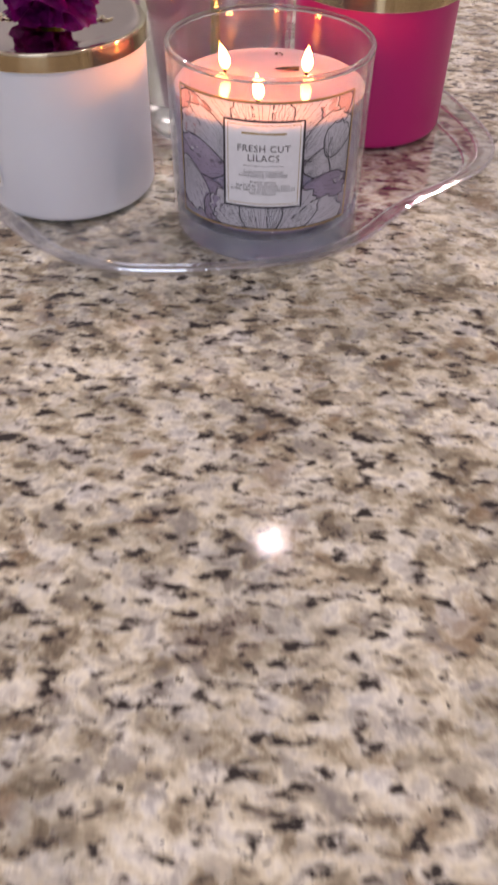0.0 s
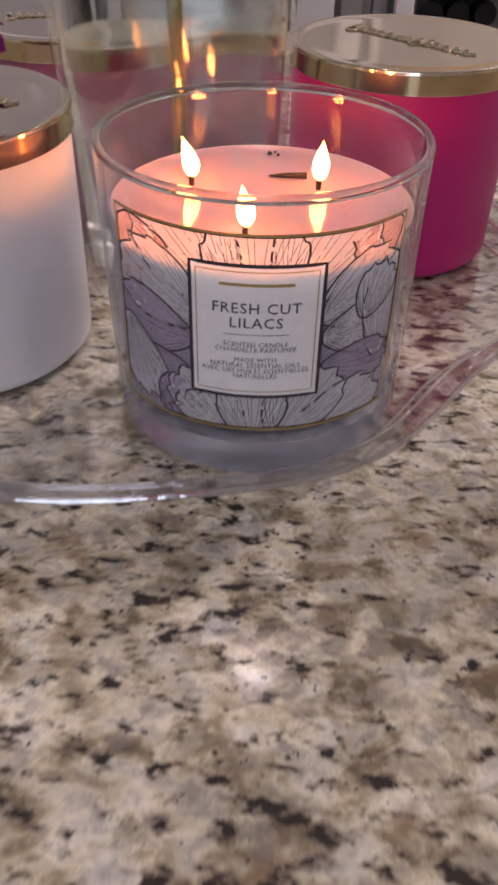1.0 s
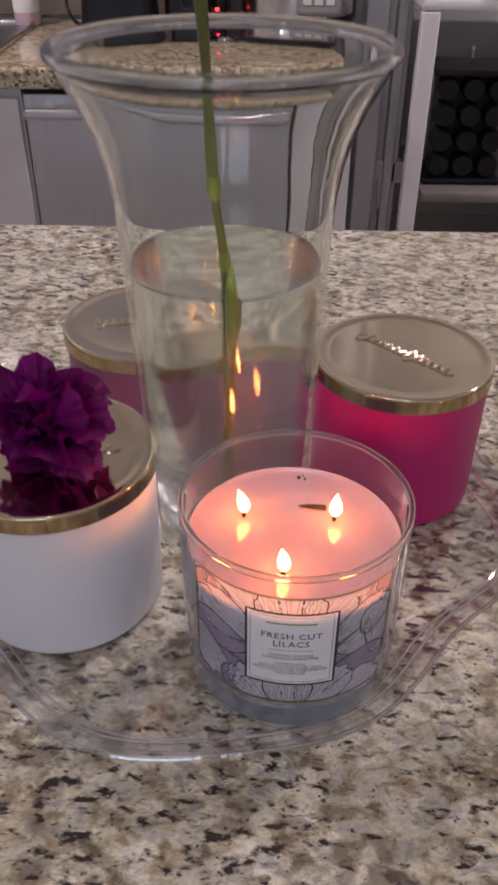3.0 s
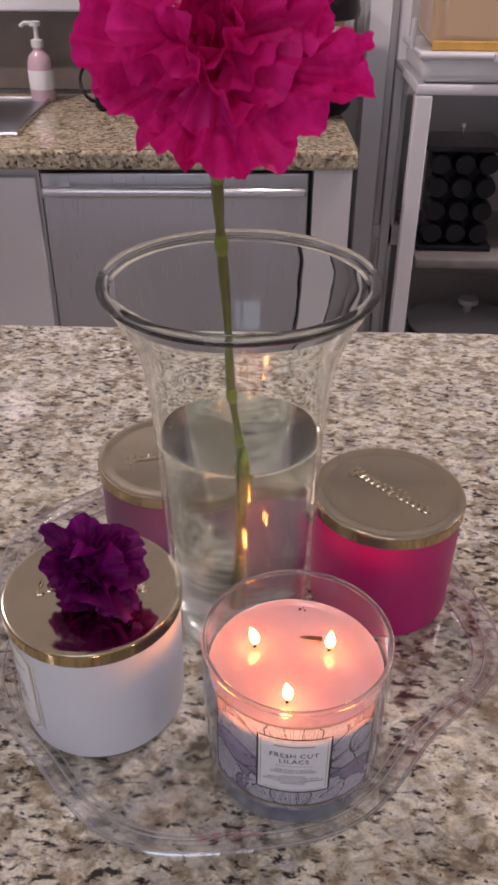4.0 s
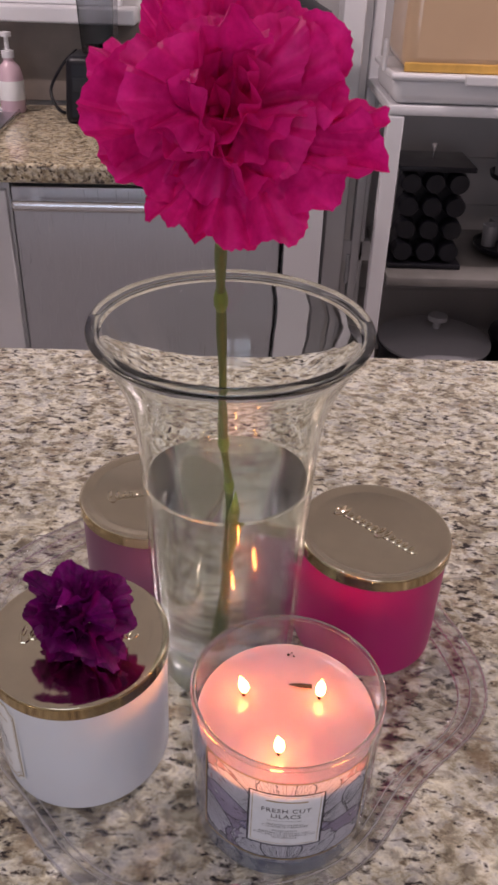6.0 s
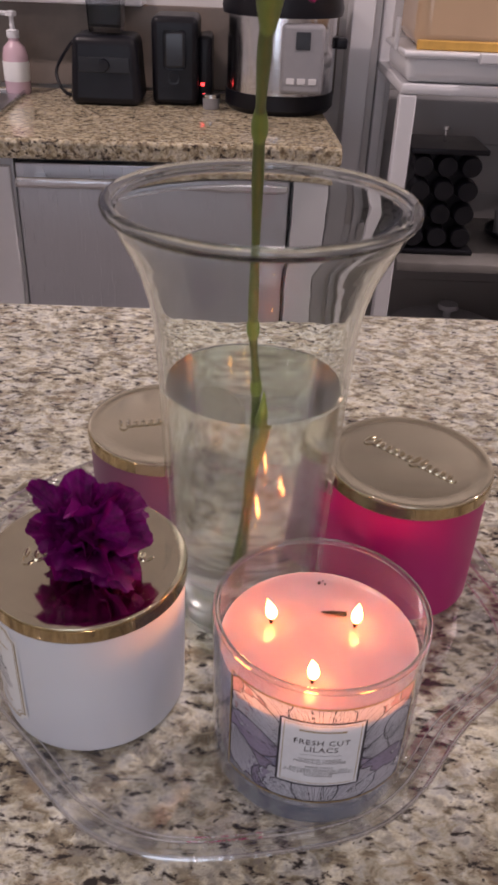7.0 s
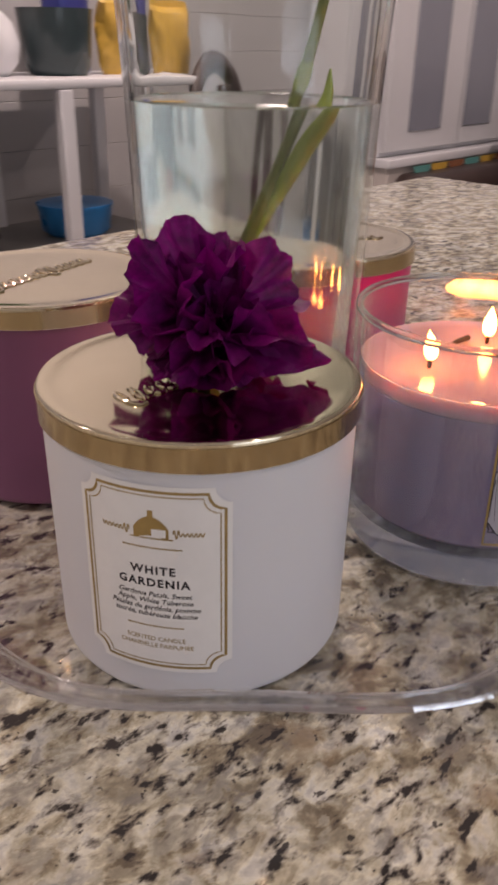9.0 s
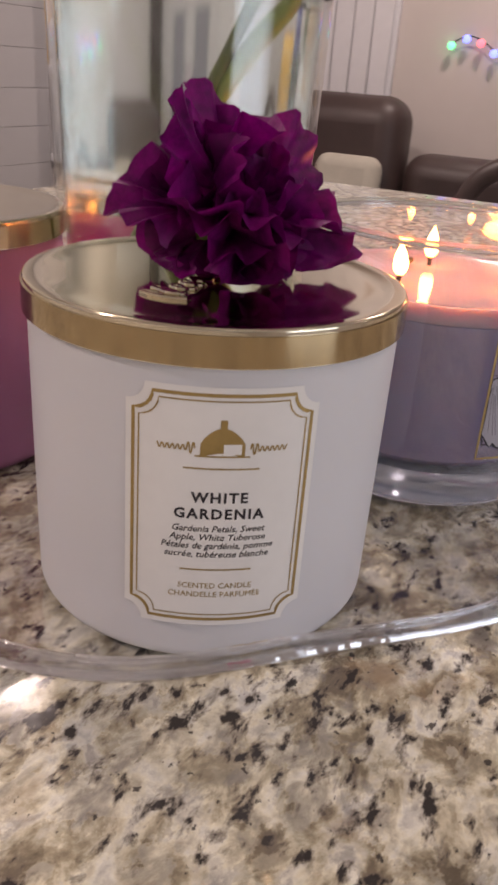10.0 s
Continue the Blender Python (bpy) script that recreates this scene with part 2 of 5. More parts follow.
M_FILM_LILAC = film_mat("lilac_petal_film", (0.42, 0.36, 0.47), 0.28)
M_FILM_ROSE = film_mat("rose_petal_film", (0.70, 0.46, 0.46), 0.35)
M_FLAME = flame_mat()
M_WICK = plain("burnt_wick", (0.02, 0.016, 0.014), 0.9, scale=600)
M_PINK_PETAL = petal_mat("pink_petal", (0.60, 0.003, 0.165), (0.98, 0.034, 0.37), 0.31)
M_PURPLE_PETAL = petal_mat("purple_petal", (0.040, 0.000, 0.040), (0.27, 0.0012, 0.20), 0.34)
M_STEM = plain("green_stem", (0.088, 0.115, 0.026), 0.45, vary=0.3, scale=90)
M_SEPAL = plain("sepal_green", (0.150, 0.205, 0.032), 0.45, vary=0.3, scale=90)
M_WHITE_PAINT = plain("white_paint", (0.72, 0.72, 0.74), 0.4, vary=0.04, scale=8)
M_WALL = plain("wall_paint", (0.66, 0.64, 0.63), 0.7, vary=0.04, scale=6)
M_WARM_WALL = plain("beige_wall", (0.62, 0.56, 0.52), 0.75, vary=0.04, scale=6)
M_CEIL = plain("ceiling_paint", (0.82, 0.81, 0.80), 0.85, vary=0.03, scale=5)
M_FLOOR = plain("floor_tile", (0.30, 0.28, 0.26), 0.35, vary=0.15, scale=5)
M_BOARD = plain("grey_boards", (0.44, 0.43, 0.43), 0.6, vary=0.06, scale=6)
M_BACKSPLASH = plain("stone_backsplash", (0.20, 0.165, 0.14), 0.45, vary=0.25, scale=14, bump=0.15)
M_STEEL = metal("brushed_steel", (0.58, 0.59, 0.62), 0.34, (30, 30, 0.6))
for key, val in (("Anisotropic", 0.75), ("Anisotropic Rotation", 0.25)):
    M_STEEL.node_tree.nodes["Principled BSDF"].inputs[key].default_value = val
M_STEEL_BRIGHT = metal("bright_steel", (0.72, 0.72, 0.73), 0.18)
M_BLACK = plain("black_plastic", (0.008, 0.008, 0.012), 0.40, vary=0.2, scale=60, Specular_IOR_Level=0.3)
M_GREY_PLASTIC = plain("grey_plastic", (0.30, 0.30, 0.32), 0.4, vary=0.05, scale=60)
M_SCREEN = plain("dark_screen", (0.025, 0.028, 0.034), 0.15, vary=0.05)
M_RED_LED = glow("red_led", (1.0, 0.05, 0.05), 4.0)
M_SMOKE = glass("smoked_plastic", (0.55, 0.56, 0.58), 0.05, 1.2)
M_PINK_SOAP = plain("pink_soap", (0.62, 0.44, 0.50), 0.25, vary=0.06, scale=30)
M_TAN = plain("tan_translucent_plastic", (0.60, 0.42, 0.27), 0.16, vary=0.05, scale=10)
M_AMBER = plain("bread_amber", (0.62, 0.36, 0.08), 0.5, vary=0.25, scale=40)
M_LEAF = plain("leaf", (0.07, 0.16, 0.04), 0.5, vary=0.35, scale=60)
M_GREEN_POT = plain("dark_green_glaze", (0.035, 0.055, 0.06), 0.25, vary=0.1)
M_BLUE = plain("navy_bag", (0.03, 0.04, 0.22), 0.4, vary=0.15)
M_BLUE_BOWL = plain("blue_plastic", (0.02, 0.22, 0.55), 0.3, vary=0.08)
M_YELLOW = plain("golden_bag", (0.62, 0.38, 0.07), 0.35, vary=0.3, scale=30, bump=0.4)
M_TEAL = plain("teal_cloth", (0.10, 0.30, 0.28), 0.8, vary=0.1)
M_BROWN = plain("dark_brown_leather", (0.055, 0.035, 0.032), 0.45, vary=0.2, scale=12)
M_CURTAIN = plain("dark_brown_cloth", (0.045, 0.022, 0.022), 0.9, vary=0.2, scale=40)
M_BLIND = plain("white_blind", (0.74, 0.73, 0.74), 0.6, vary=0.04, scale=20)
M_PANE = plain("grey_pane", (0.28, 0.29, 0.34), 0.12, vary=0.06, scale=4, bump=0)
M_SHELF_WOOD = plain("grey_board", (0.20, 0.19, 0.18), 0.5, vary=0.2, scale=20)
M_CUSHION = plain("cream_cushion", (0.46, 0.43, 0.36), 0.9, vary=0.08)
M_TERRACOTTA = plain("orange_cloth", (0.26, 0.10, 0.045), 0.9, vary=0.1)
M_LAMP = glow("lamp_diffuser", (1.0, 0.92, 0.9), 6.0)


# ---- building helpers ----
def part(name, bm, material, parent=None, label="", smooth=True):
    """Link a bmesh as one mesh object, under parent when given."""
    me = bpy.data.meshes.new(name)
    bmesh.ops.recalc_face_normals(bm, faces=bm.faces)
    bm.to_mesh(me)
    bm.free()
    me.materials.append(material)
    if smooth:
        me.shade_smooth()
        me.set_sharp_from_angle(angle=radians(38))
        total = sum(f.area for f in me.polygons)
        for f in me.polygons:
            if f.area > 0.04 * total:
                f.use_smooth = False
    ob = new(name, me)
    if parent is not None:
        ob.parent = parent
    if label:
        ob["label"] = label
    return ob


def thing(name, m, label, category, group="", kind=""):
    """The empty at a thing's base."""
    e = new(name)
    e.empty_display_size = 0.02
    e.matrix_world = m
    return tagged(e, label, category, group, kind)


def box_into(bm, x0, x1, y0, y1, z0, z1, bevel=0.0, seg=2):
    geo = bmesh.ops.create_cube(bm, size=1.0)
    for v in geo["verts"]:
        v.co = Vector((x0 + (v.co.x + 0.5) * (x1 - x0), y0 + (v.co.y + 0.5) * (y1 - y0), z0 + (v.co.z + 0.5) * (z1 - z0)))
    if bevel:
        edges = list({e for v in geo["verts"] for e in v.link_edges})
        bmesh.ops.bevel(bm, geom=edges, offset=bevel, segments=seg, affect="EDGES", profile=0.5)
    return bm


def box(x0, x1, y0, y1, z0, z1, bevel=0.0, seg=2):
    return box_into(bmesh.new(), x0, x1, y0, y1, z0, z1, bevel, seg)


def lathe_into(bm, profile, steps=96, c=(0, 0, 0), close=False):
    """Turn a list of (radius, height) round z; radius 0 makes a pole."""
    rings = []
    for r, z in profile:
        if r < 1e-6:
            rings.append([bm.verts.new((c[0], c[1], c[2] + z))])
        else:
            rings.append([bm.verts.new((c[0] + r * math.cos(2 * math.pi * i / steps), c[1] + r * math.sin(2 * math.pi * i / steps), c[2] + z)) for i in range(steps)])
    pairs = list(zip(rings, rings[1:])) + ([(rings[-1], rings[0])] if close else [])
    for a, b in pairs:
        for i in range(steps):
            j = (i + 1) % steps
            if len(a) == 1 and len(b) == 1:
                break
            if len(a) == 1:
                bm.faces.new((a[0], b[i], b[j]))
            elif len(b) == 1:
                bm.faces.new((a[i], b[0], a[j]))
            else:
                bm.faces.new((a[i], b[i], b[j], a[j]))
    return bm


def lathe(profile, steps=96, c=(0, 0, 0), close=False):
    return lathe_into(bmesh.new(), profile, steps, c, close)


def arc(cx, cz, r, a0, a1, n=6):
    """Points of an arc of a profile, in degrees from the outward direction."""
    return [(cx + r * math.cos(radians(a0 + (a1 - a0) * i / n)), cz + r * math.sin(radians(a0 + (a1 - a0) * i / n))) for i in range(n + 1)]


def tube_into(bm, pts, radii, sides=10):
    """A round tube along points."""
    pts = [Vector(p) for p in pts]
    if isinstance(radii, (int, float)):
        radii = [radii] * len(pts)
    rings, side = [], None
    for i, p in enumerate(pts):
        d = (pts[min(i + 1, len(pts) - 1)] - pts[max(i - 1, 0)]).normalized()
        side = d.orthogonal().normalized() if side is None else (side - d * side.dot(d)).normalized()
        up = d.cross(side)
        rings.append([bm.verts.new(p + (side * math.cos(a) + up * math.sin(a)) * radii[i]) for a in (2 * math.pi * k / sides for k in range(sides))])
    for a, b in zip(rings, rings[1:]):
        for k in range(sides):
            bm.faces.new((a[k], a[(k + 1) % sides], b[(k + 1) % sides], b[k]))
    bm.faces.new(rings[0][::-1])
    bm.faces.new(rings[-1])
    return bm


def tube(pts, radii, sides=10):
    return tube_into(bmesh.new(), pts, radii, sides)


def spline(pts, n=10):
    """Catmull-Rom points through pts."""
    p = [Vector(q) for q in pts]
    p = [2 * p[0] - p[1]] + p + [2 * p[-1] - p[-2]]
    out = []
    for a, b, c, d in zip(p, p[1:], p[2:], p[3:]):
        for i in range(n):
            t = i / n
            out.append(0.5 * ((2 * b) + (c - a) * t + (2 * a - 5 * b + 4 * c - d) * t * t + (3 * b - a - 3 * c + d) * t ** 3))
    return out + [p[-2]]


def on_jar(u, z, r, facing):
    """A place on an upright cylinder: u metres along the curve from the facing direction (degrees), to the viewer's right."""
    a = radians(facing) + u / r
    return Vector((r * math.cos(a), r * math.sin(a), z))


def ribbon_into(bm, pts, width, r, facing, closed=False):
    """A thin printed line along (u, z) points on a jar."""
    q = [Vector((a, b)) for a, b in pts]
    n = len(q)
    rows = []
    for i, p in enumerate(q):
        a = q[(i - 1) % n] if closed or i else q[0]
        b = q[(i + 1) % n] if closed or i < n - 1 else q[-1]
        d = (b - a)
        d = d.normalized() if d.length > 1e-9 else Vector((1, 0))
        nrm = Vector((-d.y, d.x)) * width / 2
        rows.append((bm.verts.new(on_jar(*(p + nrm), r, facing)), bm.verts.new(on_jar(*(p - nrm), r, facing))))
    for i in range(n if closed else n - 1):
        a, b = rows[i], rows[(i + 1) % n]
        bm.faces.new((a[0], a[1], b[1], b[0]))


def patch_into(bm, outline, centre, r, facing, rings=5):
    """A filled shape on a jar from its outline in (u, z), star-shaped round centre."""
    c = Vector(centre)
    prev = None
    mid = bm.verts.new(on_jar(c.x, c.y, r, facing))
    for k in range(1, rings + 1):
        ring = [bm.verts.new(on_jar(*(c + (Vector(p) - c) * k / rings), r, facing)) for p in outline]
        for i in range(len(ring)):
            j = (i + 1) % len(ring)
            if prev is None:
                bm.faces.new((mid, ring[i], ring[j]))
            else:
                bm.faces.new((prev[i], ring[i], ring[j], prev[j]))
        prev = ring


def rect_outline(u0, u1, z0, z1, n=10):
    top = [(u0 + (u1 - u0) * i / n, z1) for i in range(n)]
    right = [(u1, z1 + (z0 - z1) * i / n) for i in range(n)]
    bottom = [(u1 + (u0 - u1) * i / n, z0) for i in range(n)]
    left = [(u0, z0 + (z1 - z0) * i / n) for i in range(n)]
    return top + right + bottom + left


def lettering_into(bm, text, size, u, z, r, facing, bold=0.0, shear=0.0, spacing=1.0):
    """Words in the built-in font, centred at (u, z), wrapped round a jar."""
    cu = bpy.data.curves.new("lettering", "FONT")
    cu.body, cu.size, cu.align_x, cu.align_y, cu.offset, cu.shear, cu.space_character = text, size, "CENTER", "CENTER", bold, shear, spacing
    cu.resolution_u = 2
    tmp = bpy.data.objects.new("lettering", cu)
    scene.collection.objects.link(tmp)
    dg = bpy.context.evaluated_depsgraph_get()
    dg.update()
    me = bpy.data.meshes.new_from_object(tmp.evaluated_get(dg))
    vs = [bm.verts.new(on_jar(u + v.co.x, z + v.co.y, r, facing)) for v in me.vertices]
    for p in me.polygons:
        try:
            bm.faces.new([vs[i] for i in p.vertices])
        except ValueError:
            pass
    bpy.data.objects.remove(tmp)
    bpy.data.curves.remove(cu)
    bpy.data.meshes.remove(me)


# ---- the setting ----
X0, X1, Y0, Y1 = -2.6, 3.62, -2.2, 2.50


def structure(name, bm, mat, label, category):
    return tagged(part(name, bm, mat), label, category, kind="structure")


structure("floor", box(X0, X1, Y0, Y1, FLOOR - 0.06, FLOOR), M_FLOOR, "grey-brown floor of the kitchen and living room", "floor")
structure("ceiling", box(X0, X1, Y0, Y1, CEIL, CEIL + 0.08), M_CEIL, "plain white painted ceiling with recessed lamps", "ceiling")
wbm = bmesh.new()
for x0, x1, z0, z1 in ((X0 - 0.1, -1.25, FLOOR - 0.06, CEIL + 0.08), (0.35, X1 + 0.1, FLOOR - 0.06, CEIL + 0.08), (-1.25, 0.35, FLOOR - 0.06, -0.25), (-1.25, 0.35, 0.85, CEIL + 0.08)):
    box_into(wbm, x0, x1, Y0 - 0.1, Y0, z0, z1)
structure("wall_south", wbm, M_WALL, "plain pale painted wall with an opening for the added window", "wall")
# unseen window, added as a frame for the cool fill
w3 = thing("window_3", pose(0, 0, 0), "white framed window out of view, added round the cool fill light", "window", kind="structure")
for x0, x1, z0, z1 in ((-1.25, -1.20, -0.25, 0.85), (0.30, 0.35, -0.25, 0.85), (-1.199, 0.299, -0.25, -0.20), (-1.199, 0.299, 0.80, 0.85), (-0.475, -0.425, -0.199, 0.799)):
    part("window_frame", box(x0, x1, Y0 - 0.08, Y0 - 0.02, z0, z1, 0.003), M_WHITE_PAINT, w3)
structure("wall_west", box(X0 - 0.1, X0, Y0, Y1, FLOOR - 0.06, CEIL + 0.08), M_WALL, "plain pale painted wall", "wall")
structure("wall_east", box(X1, X1 + 0.1, Y0, Y1, FLOOR - 0.06, CEIL + 0.08), M_WARM_WALL, "warm beige painted living room wall", "wall")
structure("wall_north", box(X0 - 0.1, X1 + 0.1, Y1, Y1 + 0.1, FLOOR - 0.06, CEIL + 0.08), M_WALL, "pale grey kitchen wall behind the counter and shelves", "wall")

for lx, ly in LAMP_SPOTS:
    t_ = thing("recessed_lamp", pose(lx, ly, CEIL), "round white recessed ceiling lamp, switched on; all but the first added unseen", "lamp", "ceiling lamps")
    part("trim_ring", lathe([(0.036, 0.0), (0.036, -0.004), (0.052, -0.006), (0.056, -0.003), (0.056, 0.0)], 40), M_WHITE_PAINT, t_)
    part("diffuser", lathe([(0.0, -0.0015), (0.0355, -0.0015), (0.0355, 0.0), (0.0, 0.0)], 40), M_LAMP, t_, "glowing frosted diffuser")

# island: worktop and body
IX0, IX1, IY0, IY1 = -1.25, 0.895, -0.02, 1.0167
isl = thing("kitchen_island", pose(0, 0, FLOOR), "kitchen island with polished speckled beige granite top", "kitchen island")
part("worktop", box(IX0, IX1, IY0, IY1, -FLOOR - 0.035, -FLOOR, 0.006, 3), M_GRANITE, isl, "polished beige granite slab with dark flecks")
part("body", box(IX0 + 0.05, IX1 - 0.05, IY0 + 0.25, IY1 - 0.04, 0.0, -FLOOR - 0.036), M_WHITE_PAINT, isl, "white painted island body")


# ---- the tray ----
TRAY_C = (-0.0275, 0.5450)


def tray_edge(a):
    return 0.1743 + 0.0024 * math.cos(1 * a - -0.79) + 0.0039 * math.cos(2 * a - -2.69) + 0.0026 * math.cos(3 * a - 1.28) + 0.0065 * math.cos(4 * a - -1.11) + 0.0047 * math.cos(5 * a - -0.19) + 0.0038 * math.cos(8 * a - -2.38)


def build_tray():
    tray = thing("serving_tray", pose(*TRAY_C, 0.0), "clear acrylic tray with a wavy rim, lying on the granite", "tray")
    n = 288
    # offset from the edge line outward, height: up the outer side, over the lip, down the inner side
    prof = [(-0.0205, 0.0003), (-0.013, 0.0008), (-0.0085, 0.0040), (-0.0065, 0.0100), (-0.0035, 0.0114), (0.0000, 0.0120), (0.0012, 0.0132), (0.0004, 0.0145),
            (-0.0020, 0.0145), (-0.0045, 0.0136), (-0.0085, 0.0118), (-0.0110, 0.0054), (-0.0150, 0.0026), (-0.0205, 0.0018)]
    bm = bmesh.new()
    rings = []
    for d, z in prof:
        rings.append([bm.verts.new(((tray_edge(a) + d) * math.cos(a), (tray_edge(a) + d) * math.sin(a), z)) for a in (2 * math.pi * i / n for i in range(n))])
    for a, b in zip(rings, rings[1:]):
        for i in range(n):
            j = (i + 1) % n
            bm.faces.new((a[i], b[i], b[j], a[j]))
    part("wavy_rim", bm, M_TRAY_RIM, tray, "raised wavy acrylic rim").visible_shadow = False
    bm = bmesh.new()
    lip = [Vector(((tray_edge(a) - 0.0002) * math.cos(a), (tray_edge(a) - 0.0002) * math.sin(a), 0.0134)) for a in (2 * math.pi * i / n for i in range(n + 1))]
    tube_into(bm, lip, 0.0011, 8)
    part("rounded_lip", bm, M_RIM_SOFT, tray, "rounded clear lip").visible_shadow = False
    for d, z, r in ((-0.0098, 0.0104, 0.0008), (-0.0165, 0.0030, 0.0007)):
        bm = bmesh.new()
        tube_into(bm, [Vector(((tray_edge(a) + d) * math.cos(a), (tray_edge(a) + d) * math.sin(a), z)) for a in (2 * math.pi * i / n for i in range(n + 1))], r, 6)
        part("moulded_ridge", bm, M_RIM_SOFT, tray, "clear moulded ridge").visible_shadow = False
    bm = bmesh.new()
    for z, up in ((0.0003, -1), (0.0018, 1)):
        mid = bm.verts.new((0, 0, z))
        ring = [bm.verts.new(((tray_edge(a) - 0.0207) * math.cos(a), (tray_edge(a) - 0.0207) * math.sin(a), z)) for a in (2 * math.pi * i / n for i in range(n))]
        for i in range(n):
            j = (i + 1) % n
            bm.faces.new((mid, ring[i], ring[j]))
    part("base_plate", bm, M_TRAY, tray, "flat clear acrylic base").visible_shadow = False
    return tray


build_tray()
TZ = 0.0022  # the tray's upper face


# ---- candles ----
def squiggle(width, height, waves, r=0.0006):
    """Raised lettering too ornate to read: a looping line."""
    pts = []
    n = waves * 10
    for i in range(n + 1):
        s = i / n
        tall = 1.0 if (s < 0.1 or 0.55 < s < 0.66) else 0.5
        pts.append((-width / 2 + width * s + 0.0022 * math.sin(2 * math.pi * waves * s + 1.2), height * tall * math.sin(2 * math.pi * waves * s) * 0.5, 0.0))
    return tube(pts, r, 8)


def lid(parent, z, turn):
    """Flat polished gold lid with a rolled band and embossed writing."""
    R = 0.0512
    prof = [(0.0, z), (R - 0.010, z), (R - 0.0050, z), (R - 0.0040, z + 0.0002), (R - 0.0012, z + 0.0002)] + arc(R - 0.0007, z - 0.0005, 0.0007, 80, 0, 4)
    prof += [(R, z - 0.0090), (R - 0.003, z - 0.0090), (R - 0.003, z - 0.004), (0.0, z - 0.004)]
    top = part("lid", lathe(prof, 128), M_GOLD, parent, "polished gold metal lid")
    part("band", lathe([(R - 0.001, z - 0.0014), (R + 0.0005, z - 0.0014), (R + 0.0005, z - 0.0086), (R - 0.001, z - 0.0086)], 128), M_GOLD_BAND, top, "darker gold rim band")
    w = part("embossed_writing", squiggle(0.064, 0.0125, 13, 0.0007), M_GOLD, top)
    w.matrix_local = pose(0, 0, z + 0.0002, 0, 0, turn)
    return top


def jar_body(R, h, bottom=0.0048):
    """Straight satin jar with a rounded foot and a hidden hollow."""
    prof = [(0.0, 0.0), (R - bottom, 0.0)] + arc(R - bottom - 0.0005, bottom, bottom, -82, 0, 8) + [(R, h * 0.6), (R + 0.0003, h), (R - 0.003, h), (R - 0.003, 0.07), (0.0, 0.07)]
    return lathe(prof, 128)


def covered_candle(x, y, mat, label, turn, R=0.0500, top=0.0914):
    c = thing("jar_candle", pose(x, y, TZ), label, "candle", "candles on the tray")
    part("jar", jar_body(R, top - 0.006), mat, c)
    lid(c, top, turn)
    return c


pink = covered_candle(0.0789, 0.5725, M_PINK_JAR, "magenta satin glass jar candle with gold lid, standing on the tray", -44)
mauve = covered_candle(-0.0733, 0.6084, M_MAUVE_JAR, "mauve satin glass jar candle with gold lid behind the vase", 14)
GX, GY = -0.1031, 0.4714
gard = covered_candle(GX, GY, M_WHITE_JAR, "white satin glass jar candle with paper label and gold lid", 2, top=0.0916)


